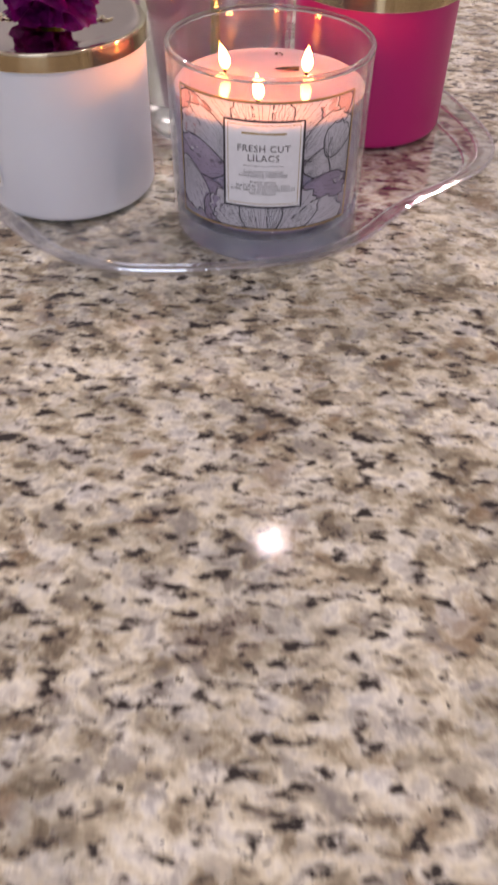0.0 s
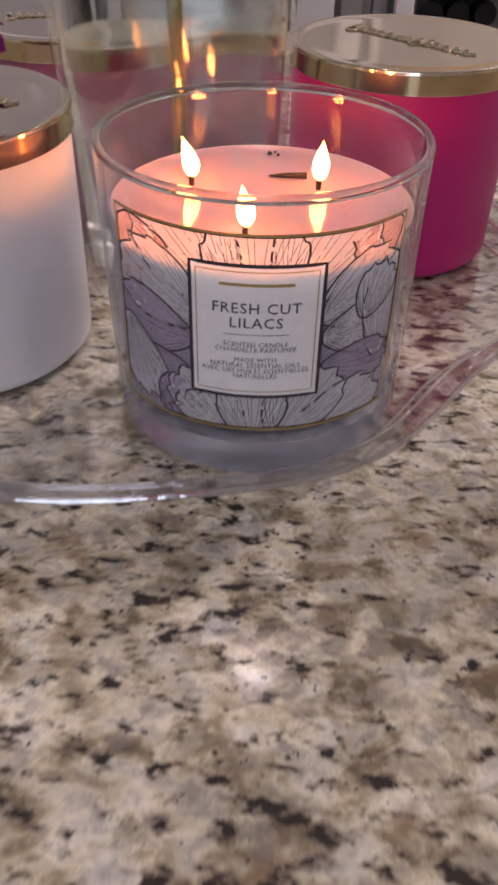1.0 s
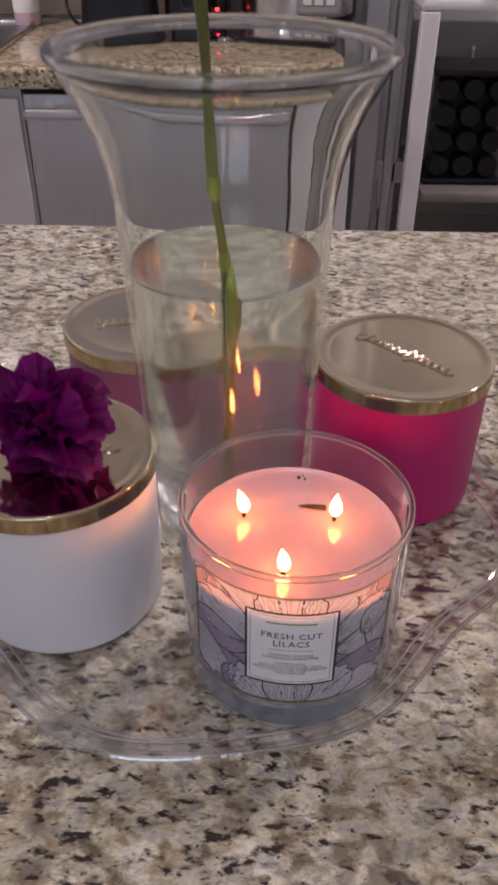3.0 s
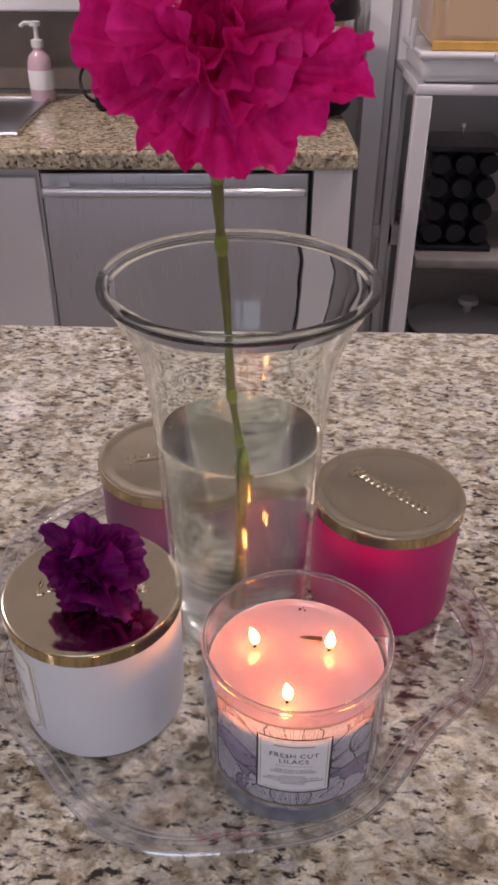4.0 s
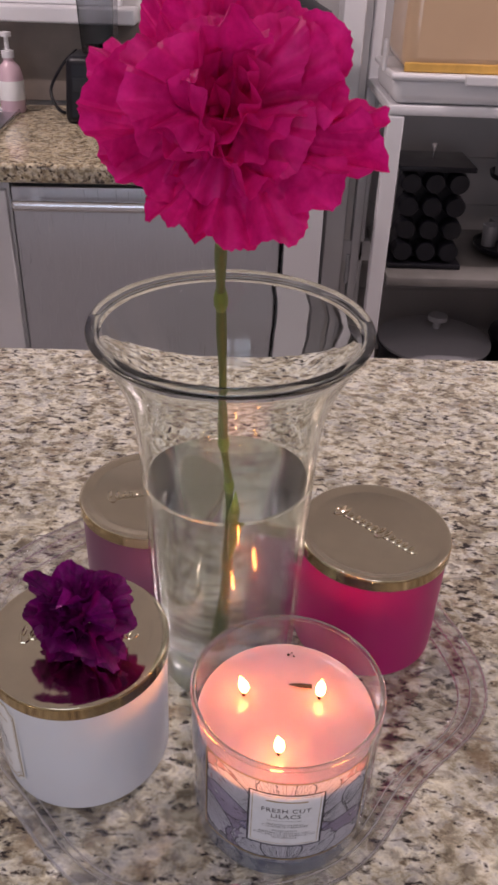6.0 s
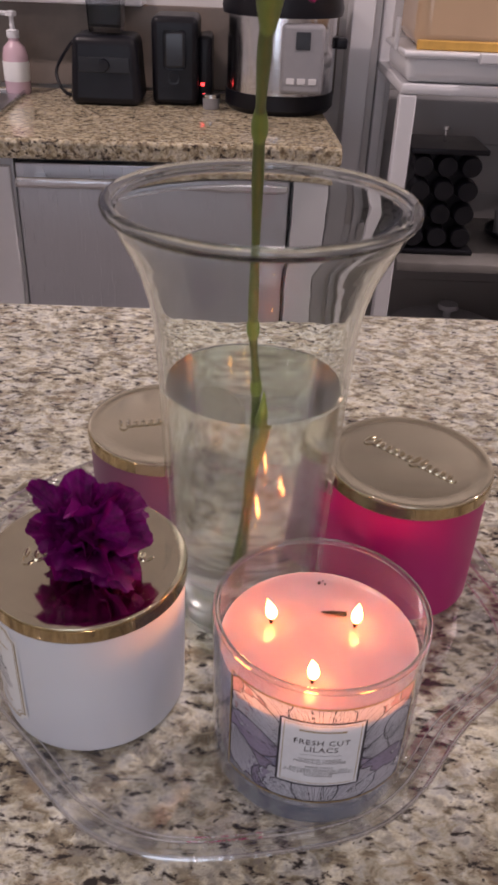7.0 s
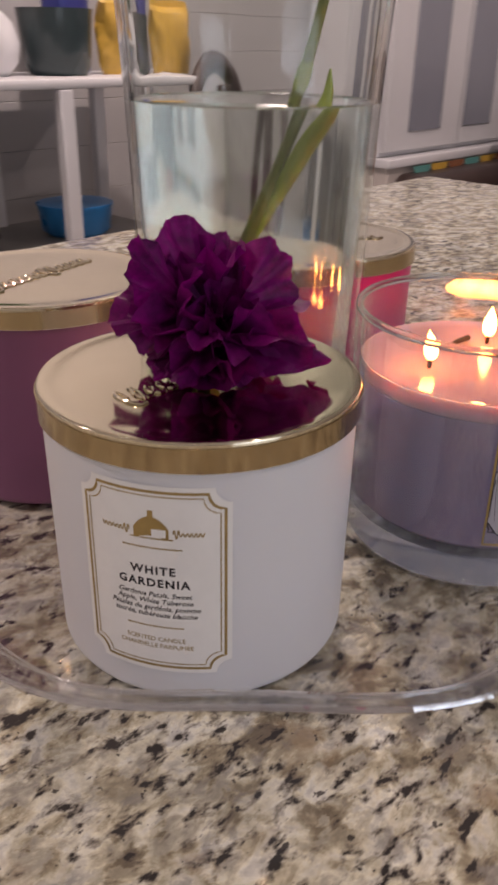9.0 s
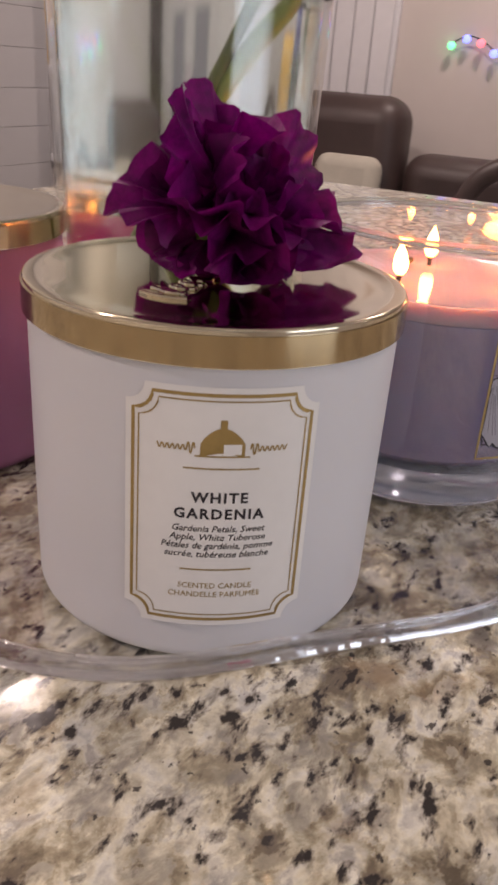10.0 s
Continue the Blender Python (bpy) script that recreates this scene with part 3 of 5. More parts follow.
def gardenia_label(parent):
    """Cream paper label with notched corners, double gold frame and printed words."""
    R, F = 0.0504, -149.4
    w, z0, z1, q = 0.0232, 0.0132, 0.0780, 0.0047

    def notched(inset):
        a, b, c, k = w - inset, z0 + inset, z1 - inset, q
        pts = []
        order = [(-a, c, (270, 360)), (a, c, (180, 270)), (a, b, (90, 180)), (-a, b, (0, 90))]
        for i, (cu, cz, (d0, d1)) in enumerate(order):
            arcp = [(cu + k * math.cos(radians(d0 + (d1 - d0) * s / 6)), cz + k * math.sin(radians(d0 + (d1 - d0) * s / 6))) for s in range(7)]
            pts += arcp
            nx = order[(i + 1) % 4]
            e0 = arcp[-1]
            e1 = (nx[0] + k * math.cos(radians(nx[2][0])), nx[1] + k * math.sin(radians(nx[2][0])))
            pts += [(e0[0] + (e1[0] - e0[0]) * s / 9, e0[1] + (e1[1] - e0[1]) * s / 9) for s in range(1, 9)]
        return pts

    bm = bmesh.new()
    patch_into(bm, notched(0.0), (0, (z0 + z1) / 2), R, F, 8)
    lab = part("label", bm, M_PAPER, parent, "cream paper label with gold frame")
    bm = bmesh.new()
    ribbon_into(bm, notched(0.0019), 0.00085, R + 0.0001, F, True)
    ribbon_into(bm, notched(0.0033), 0.00035, R + 0.0001, F, True)
    part("gold_frame", bm, M_GOLD_INK, lab)
    # little barn with plain bars for the maker's name
    bm = bmesh.new()
    zb = 0.0610
    roof = [(-0.0052, zb)] + [(-0.0052 + 0.0104 * s / 12, zb + 0.0032 + 0.0040 * math.sin(math.pi * s / 12) ** 0.8) for s in range(13)] + [(0.0052, zb)]
    patch_into(bm, roof, (-0.0, zb + 0.002), R + 0.0001, F, 2)
    patch_into(bm, rect_outline(-0.0008, 0.0008, zb + 0.0068, zb + 0.0092, 3), (0, zb + 0.008), R + 0.0001, F, 1)
    part("emblem", bm, M_GOLD_INK, lab, "small gold barn emblem")
    bm = bmesh.new()
    for s in (-1, 1):
        ribbon_into(bm, [(s * 0.0065 + 0.0090 * s * i / 44, zb + 0.0020 + (0.0016 if i < 9 else 0.0007) * math.sin(i * 1.05)) for i in range(45)], 0.00034, R + 0.0001, F)
    part("maker_bars", bm, M_GOLD_INK, lab)
    for hw, zz in ((0.0065, zb), (0.0090, 0.0578), (0.0088, 0.0300)):
        bm = bmesh.new()
        ribbon_into(bm, [(-hw + 2 * hw * i / 8, zz) for i in range(9)], 0.0004, R + 0.0001, F)
        part("gold_rule", bm, M_GOLD_INK, lab)
    bm = bmesh.new()
    patch_into(bm, rect_outline(0.0002, 0.0044, zb + 0.0006, zb + 0.0032, 4), (0.0022, zb + 0.0018), R + 0.00016, F, 1)
    part("barn_front", bm, M_PAPER, lab)
    bm = bmesh.new()
    lettering_into(bm, "WHITE", 0.0038, 0, 0.0500, R + 0.0001, F, 0.00012, 0, 1.22)
    lettering_into(bm, "GARDENIA", 0.0038, 0, 0.0456, R + 0.0001, F, 0.00012, 0, 1.22)
    for k, line in enumerate(("Gardenia Petals, Sweet", "Apple, White Tuberose", "P\u00e9tales de gard\u00e9nia, pomme", "sucr\u00e9e, tub\u00e9reuse blanche")):
        lettering_into(bm, line, 0.00245, 0, 0.0416 - 0.0024 * k, R + 0.0001, F, 0.00002, 0.25)
    part("printed_text", bm, M_INK, lab, "dark printed words")
    bm = bmesh.new()
    lettering_into(bm, "SCENTED CANDLE", 0.0022, 0, 0.0252, R + 0.0001, F)
    lettering_into(bm, "CHANDELLE PARFUM\u00c9E", 0.0022, 0, 0.0226, R + 0.0001, F)
    part("gold_text", bm, M_GOLD_INK, lab, "gold printed words")


gardenia_label(gard)

# lilac candle, alight
LX, LY = 0.0145, 0.4345
RJ, HJ = 0.0508, 0.0962
WAX_Z = 0.0765


def flame_bm(h, w, lean):
    bm = bmesh.new()
    n = 14
    rings = []
    for i in range(n + 1):
        s = i / n
        r = w * (math.sin(math.pi * min(1.0, s * 1.02) ** 0.72) ** 0.9) * (1 - 0.25 * s)
        off = Vector((lean[0] * s * s, lean[1] * s * s, h * s))
        if i in (0, n):
            rings.append([bm.verts.new(off)])
        else:
            rings.append([bm.verts.new(off + Vector((r * math.cos(a), r * math.sin(a), 0))) for a in (2 * math.pi * k / 14 for k in range(14))])
    for a, b in zip(rings, rings[1:]):
        for k in range(14):
            j = (k + 1) % 14
            if len(a) == 1:
                bm.faces.new((a[0], b[k], b[j]))
            elif len(b) == 1:
                bm.faces.new((a[k], b[0], a[j]))
            else:
                bm.faces.new((a[k], b[k], b[j], a[j]))
    return bm


def flower_print(candle, R, F):
    """Line-drawn petals on a see-through film, with the white square label over them."""
    W, Z0, Z1 = 0.0470, 0.0137, 0.0854
    Y0_, Y1_ = 0.0228, 0.0867

    def up(z):
        return Y0_ + (z - Z0) * (Y1_ - Y0_) / (Z1 - Z0)

    def row(z):
        return 0.0351 + (z - 0.0318) * 0.943

    bm = bmesh.new()
    patch_into(bm, rect_outline(-W, W, Y0_, Y1_, 24), (0, (Y0_ + Y1_) / 2), R, F, 4)
    film = part("printed_film", bm, M_FILM, candle, "see-through film printed with grey and lilac petals")
    film.visible_shadow = False
    rnd = random.Random(5)
    # base u, base z, direction in degrees, length, half width, tone
    petals = [(-0.046, 0.086, -60, 0.026, 0.013, 2), (0.048, 0.086, 205, 0.022, 0.011, 2), (-0.030, 0.030, 140, 0.030, 0.014, 1), (0.030, 0.034, 40, 0.030, 0.014, 1),
              (-0.004, 0.058, 128, 0.046, 0.017, 0), (0.006, 0.058, 58, 0.042, 0.017, 0), (0.000, 0.056, 92, 0.034, 0.015, 0), (-0.010, 0.052, 152, 0.040, 0.014, 0),
              (0.014, 0.054, 26, 0.036, 0.013, 0), (-0.014, 0.046, 172, 0.036, 0.012, 1), (0.016, 0.048, 6, 0.028, 0.010, 0), (0.040, 0.030, 84, 0.042, 0.010, 0),
              (0.032, 0.050, 66, 0.022, 0.008, 0), (-0.016, 0.036, 196, 0.034, 0.011, 1), (0.016, 0.038, -8, 0.030, 0.009, 1), (-0.047, 0.052, -68, 0.036, 0.010, 0),
              (-0.030, 0.012, 62, 0.020, 0.008, 1), (-0.003, 0.008, 150, 0.026, 0.010, 0), (0.006, 0.008, 20, 0.040, 0.013, 0), (-0.004, 0.006, 122, 0.034, 0.012, 0),
              (0.004, 0.006, 60, 0.036, 0.013, 0), (0.000, 0.004, 92, 0.030, 0.011, 0)]
    ink = bmesh.new()
    tones = {0: M_FILM_WHITE, 1: M_FILM_LILAC, 2: M_FILM_ROSE}

    def inside(p):
        return (max(-W + 0.0006, min(W - 0.0006, p[0])), up(max(Z0 + 0.0006, min(Z1 - 0.0006, p[1]))))

    for k, (u, z, deg, ln, hw, tone) in enumerate(petals):
        d = Vector((math.cos(radians(deg)), math.sin(radians(deg))))
        nrm = Vector((-d.y, d.x))
        o = Vector((u, z))
        edge, raw = [], []
        ph = rnd.random() * 6
        for i in range(49):
            s = i / 48
            a = -math.pi * 0.92 + 2 * math.pi * 0.92 * s
            frill = 1 + (0.035 * math.sin(13 * a + ph) + 0.02 * math.sin(23 * a)) * (1 if abs(a) < 2.0 else 0)
            along = ln * (0.56 + 0.44 * math.cos(a)) * frill
            across = hw * math.sin(a) * (0.45 + 0.55 * (along / ln)) * 1.25
            raw.append(o + d * along + nrm * across)
            edge.append(inside(raw[-1]))
        lift = 0.00005 + 0.000012 * k
        fill = bmesh.new()
        patch_into(fill, edge, inside(o + d * ln * 0.5), R + lift, F, 3)
        ribbon_into(ink, edge, 0.00065, R + lift + 0.000006, F, True)
        count = 21 if tone == 0 else 10
        for v in range(count):
            s = (v + 1) / (count + 1)
            tip = Vector(raw[int(6 + s * 36)])
            f0, f1 = 0.06 + 0.2 * rnd.random(), 0.80 + 0.18 * rnd.random()
            root = o + d * ln * 0.12
            bend = nrm * hw * 0.10 * (s - 0.5)
            line = []
            for i in range(8):
                f = f0 + (f1 - f0) * i / 7
                line.append(inside(root.lerp(tip, f) + bend * math.sin(math.pi * f) * 2))
            ribbon_into(ink, line, 0.00017, R + lift + 0.000006, F)
        part("printed_petal", fill, tones[tone], film).visible_shadow = False
    lines = part("line_drawing", ink, M_INK, film, "fine black drawn petal lines")
    lines.visible_shadow = False
    tagged(lines, kind="stuff")
    bm = bmesh.new()
    ribbon_into(bm, rect_outline(-W, W, Y0_, Y1_, 24), 0.0008, R + 0.0004, F, True)
    part("gold_edge", bm, M_GOLD_INK, film)
    a, b0, b1 = 0.0195, 0.0349, 0.0784
    bm = bmesh.new()
    patch_into(bm, rect_outline(-a, a, b0, b1, 12), (0, (b0 + b1) / 2), R + 0.00045, F, 4)
    sq = part("label", bm, M_PAPER_FILM, candle, "white square label with black frame")
    bm = bmesh.new()
    ribbon_into(bm, rect_outline(-a + 0.0004, a - 0.0004, b0 + 0.0004, b1 - 0.0004, 12), 0.0011, R + 0.00052, F, True)
    part("black_frame", bm, M_INK, sq)
    bm = bmesh.new()
    ribbon_into(bm, rect_outline(-a + 0.0022, a - 0.0022, b0 + 0.0022, b1 - 0.0022, 12), 0.0003, R + 0.00052, F, True)
    part("gold_frame", bm, M_GOLD_INK, sq)
    bm = bmesh.new()
    ribbon_into(bm, [(-0.0105 + 0.021 * i / 10, row(0.0713)) for i in range(11)], 0.0009, R + 0.00052, F)
    part("gold_bar", bm, M_GOLD_INK, sq)
    bm = bmesh.new()
    RR = R + 0.00052
    lettering_into(bm, "FRESH CUT", 0.0046, 0, row(0.0635), RR, F, 0.00003, 0, 1.12)
    lettering_into(bm, "LILACS", 0.0046, 0, row(0.0586), RR, F, 0.00003, 0, 1.12)
    ribbon_into(bm, [(-0.0095 + 0.019 * i / 8, row(0.0547)) for i in range(9)], 0.0002, RR, F)
    for zz, line in ((0.0512, "SCENTED CANDLE"), (0.0493, "CHANDELLE PARFUM\u00c9E"), (0.0457, "MADE WITH"), (0.0437, "NATURAL ESSENTIAL OILS"), (0.0417, "AVEC DES HUILES ESSENTIELLES"), (0.0397, "NATURELLES")):
        lettering_into(bm, line, 0.00215, 0, row(zz), RR, F, 0.0, 0, 1.05)
    part("printed_text", bm, M_INK_GREY, sq, "dark grey printed words")


def lilac_candle():
    c = thing("burning_candle", pose(LX, LY, TZ), "burning three-wick lilac candle in clear glass with printed label", "candle", "candles on the tray")
    R, H, t = RJ, HJ, 0.0026
    prof = [(0.0, 0.0012), (R - 0.008, 0.0004), (R - 0.005, 0.0)] + arc(R - 0.0035, 0.0035, 0.0035, -80, 0, 5) + [(R, 0.03), (R + 0.0006, H - 0.004)] + arc(R + 0.0006 - t / 2, H - t / 2, t / 2, 0, 180, 8)
    prof += [(R + 0.0006 - t, H - 0.004), (R - t, 0.03), (R - t, 0.0185), (R - t - 0.003, 0.0160), (0.0, 0.0158)]
    jar = part("glass_jar", lathe(prof, 144), M_GLASS, c, "clear glass jar with a thick foot")
    ft = part("glass_foot", lathe([(0.0, 0.0016), (R - 0.009, 0.0012), (R - 0.006, 0.0010)] + arc(R - 0.0045, 0.0042, 0.0032, -80, 0, 5) + [(R - 0.0013, 0.0154), (0.0, 0.0154)], 96), M_FOOT, jar, "thick clear glass foot")
    ft.visible_shadow = False
    jar.visible_shadow = False
    rm = part("glass_rim", lathe(arc(R + 0.0006 - t / 2, H - 0.0006, 0.00145, 0, 345, 15), 144, close=True), M_RIM, jar, "rounded glass rim")
    rm.visible_shadow = False
    rw = R - t - 0.0003
    wz = WAX_Z
    prof = [(0.0, 0.0162), (rw - 0.003, 0.0164), (rw, 0.0192), (rw, wz - 0.0075), (rw - 0.002, wz - 0.0066), (0.02, wz - 0.0062), (0.0, wz - 0.0062)]
    wax = part("wax", lathe(prof, 128), M_WAX, c, "pale lilac wax")
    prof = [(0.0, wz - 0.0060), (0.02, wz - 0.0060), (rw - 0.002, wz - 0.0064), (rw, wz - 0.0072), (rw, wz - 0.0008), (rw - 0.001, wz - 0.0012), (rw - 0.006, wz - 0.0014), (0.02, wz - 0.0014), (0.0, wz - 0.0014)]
    part("molten_pool", lathe(prof, 128), M_POOL_FLAMELIT, wax, "clear molten wax round the wicks, peach from flame light put into its colour")
    wicks = [(-0.0230, 0.0105, (-0.0030, 0.0), 0.0125), (0.0185, 0.0092, (0.0004, 0.0), 0.0125), (-0.0050, -0.0268, (-0.0014, 0.0), 0.0120)]
    for wx, wy, lean, h in wicks:
        wk = part("wick", tube([(wx, wy, wz - 0.003), (wx, wy, wz + 0.0022), (wx + 0.0005, wy, wz + 0.0045)], 0.0009, 8), M_WICK, c, "charred wick")
        fl = part("flame", flame_bm(h * 1.06, 0.0030, lean), M_FLAME, wk, "small yellow flame")
        fl.location = (wx + 0.0003, wy, wz + 0.0012)
        fl.visible_shadow = False
    # burnt match end lying in the wax
    part("burnt_splinter", tube([(0.0025, 0.0180, wz - 0.0006), (0.0080, 0.0172, wz - 0.0001), (0.0150, 0.0160, wz + 0.0004)], [0.0003, 0.0010, 0.0012], 6), M_WICK, wax, "charred splinter lying in the wax")
    bm = bmesh.new()
    for dx, dy, s in ((0.003, 0.0400, 0.0009), (0.006, 0.0390, 0.0006), (0.005, 0.0415, 0.0005)):
        bmesh.ops.create_icosphere(bm, subdivisions=1, radius=s, matrix=Matrix.Translation((dx, dy, wz - 0.0010)))
    part("soot_specks", bm, M_WICK, wax)
    flower_print(c, R + 0.0007, -91.6)
    return c


lilac_candle()

# ---- vase ----
VX, VY = -0.0203, 0.5291


def build_vase():
    v = thing("flower_vase", pose(VX, VY, TZ), "clear glass vase with flared rim, half full of water", "vase")
    outer = [(0.0405, 0.0), (0.0425, 0.0014), (0.0435, 0.006), (0.0443, 0.020), (0.0456, 0.055), (0.0471, 0.098), (0.0485, 0.138), (0.0495, 0.166), (0.0503, 0.182), (0.0514, 0.199),
             (0.0538, 0.213), (0.0575, 0.226), (0.0625, 0.237), (0.0678, 0.247), (0.0706, 0.2535)]
    t = 0.0030
    rim = arc(0.0711, 0.2560, 0.0012, -60, 150, 5)
    inner = [(r - t * (1.0 if z < 0.2 else 1.1), z + (0 if z < 0.2 else 0.0016)) for r, z in outer[::-1] if z > 0.012]
    prof = [(0.0, 0.0025), (0.030, 0.0022), (0.038, 0.0005)] + outer + rim + inner + [(0.0410, 0.0155), (0.036, 0.0130), (0.0, 0.0120)]
    g = part("glass", lathe(prof, 144), M_VASE, v, "clear, slightly green glass")
    g.data.materials.append(M_FLARE)
    for f in g.data.polygons:
        f.material_index = 1 if f.center.z > 0.170 else 0
    g.visible_shadow = False
    rm = part("rim", lathe(arc(0.0713, 0.2580, 0.0031, 0, 345, 23), 144, close=True), M_RIM, v, "rounded glass lip")
    rm.visible_shadow = False
    lv = 0.1657
    gap = 0.0004
    wall = [(r - t - gap, z) for r, z in outer if 0.018 < z < lv]
    rt = 0.0495 - t - gap
    prof = [(0.0, 0.0126), (0.0360, 0.0135), (0.0405, 0.0165)] + wall + [(rt, lv + 0.0007), (rt - 0.0012, lv + 0.0001), (rt - 0.004, lv - 0.0004), (0.0, lv - 0.0004)]
    w = part("water", lathe(prof, 128), M_WATER, v, "clear water, a little cloudy")
    w.visible_shadow = False
    w.data.materials.append(M_WATER_TOP)
    for f in w.data.polygons:
        f.material_index = 1 if f.center.z > lv - 0.0015 and f.normal.z > 0.7 else 0
    return v


build_vase()


# ---- flowers ----
def ruffled_petal(bm, base, axis, out, length, width, curl, frill, rnd, nu=26, nv=11):
    """One petal: a rounded fan on a narrow foot, ruffled and finely toothed along its edge."""
    axis, out = Vector(axis).normalized(), Vector(out).normalized()
    side = axis.cross(out).normalized()
    ph, ph2, ph3 = (rnd.random() * 6.28 for _ in range(3))
    k, k2 = 0.8 + rnd.random() * 0.9, 2.6 + rnd.random() * 1.8
    spread = radians(66)
    across = width * 0.5 / (length * math.sin(spread))
    fold = rnd.uniform(-0.35, 0.35)
    grid = []
    for j in range(nv + 1):
        t = j / nv
        row = []
        for i in range(nu + 1):
            s = 2 * i / nu - 1
            phi = s * spread * (0.40 + 0.60 * t)
            rho = length * t * (1 + 0.05 * t * math.sin(3.1 * s + ph3))
            if j == nv:
                rho += length * 0.010 * (1 if i % 2 else -1) * (0.3 + rnd.random())
            u, w = rho * math.cos(phi) ** 0.55, rho * math.sin(phi) * across
            ang = curl * t * t
            wave = frill * length * (0.75 * t ** 1.4 * math.sin(k * math.pi * s + ph) + 0.42 * t ** 2.6 * math.sin(k2 * math.pi * s + ph2))
            p = axis * (u * math.cos(ang * 0.7)) + out * (u * math.sin(ang * 0.8) + 0.06 * length * t)
            nrm = out * math.cos(ang) - axis * math.sin(ang)
            cup = 0.16 * width * s * s * t + fold * w * t
            row.append(bm.verts.new(Vector(base) + p + side * w + nrm * (wave - cup)))
        grid.append(row)
    for a, b in zip(grid, grid[1:]):
        for i in range(nu):
            bm.faces.new((a[i], a[i + 1], b[i + 1], b[i]))


def carnation(thing_ob, mat, c, r, up, layers, seed, frill=0.10):
    """A full carnation head: rings of ruffled petals about the axis up, each petal a part."""
    rnd = random.Random(seed)
    up = Vector(up).normalized()
    e1 = up.orthogonal().normalized()
    e2 = up.cross(e1)
    base = Vector(c) - up * r * 0.45
    for tilt, count, ln, wd, curl in layers:
        off = rnd.random() * 360
        for i in range(count):
            a = radians(off + 360 * i / count + rnd.uniform(-18, 18))
            out = e1 * math.cos(a) + e2 * math.sin(a)
            tl = radians(tilt + rnd.uniform(-14, 14))
            ax = up * math.cos(tl) + out * math.sin(tl)
            ou = out * math.cos(tl) - up * math.sin(tl)
            if rnd.random() < 0.4:
                ou = -ou
            bm = bmesh.new()
            ruffled_petal(bm, base + out * r * 0.05, ax, ou, r * ln * rnd.uniform(0.74, 1.12), r * wd * rnd.uniform(0.85, 1.2), curl * rnd.uniform(-0.2, 1.3), frill * rnd.uniform(0.7, 1.4), rnd)
            p = part("petal", bm, mat, thing_ob)
            p.data.shade_smooth()


CAR_C = Vector((-0.0205, 0.3940, 0.3938))
STEM = [(-0.0225, 0.5620, 0.0190), (-0.0205, 0.5430, 0.0850), (-0.0195, 0.5230, 0.1360), (-0.0195, 0.5050, 0.1770), (-0.0225, 0.4900, 0.2156), (-0.0233, 0.4720, 0.2640), (-0.0240, 0.4470, 0.3090), (-0.0238, 0.4260, 0.3370), (-0.0230, 0.4130, 0.3540)]


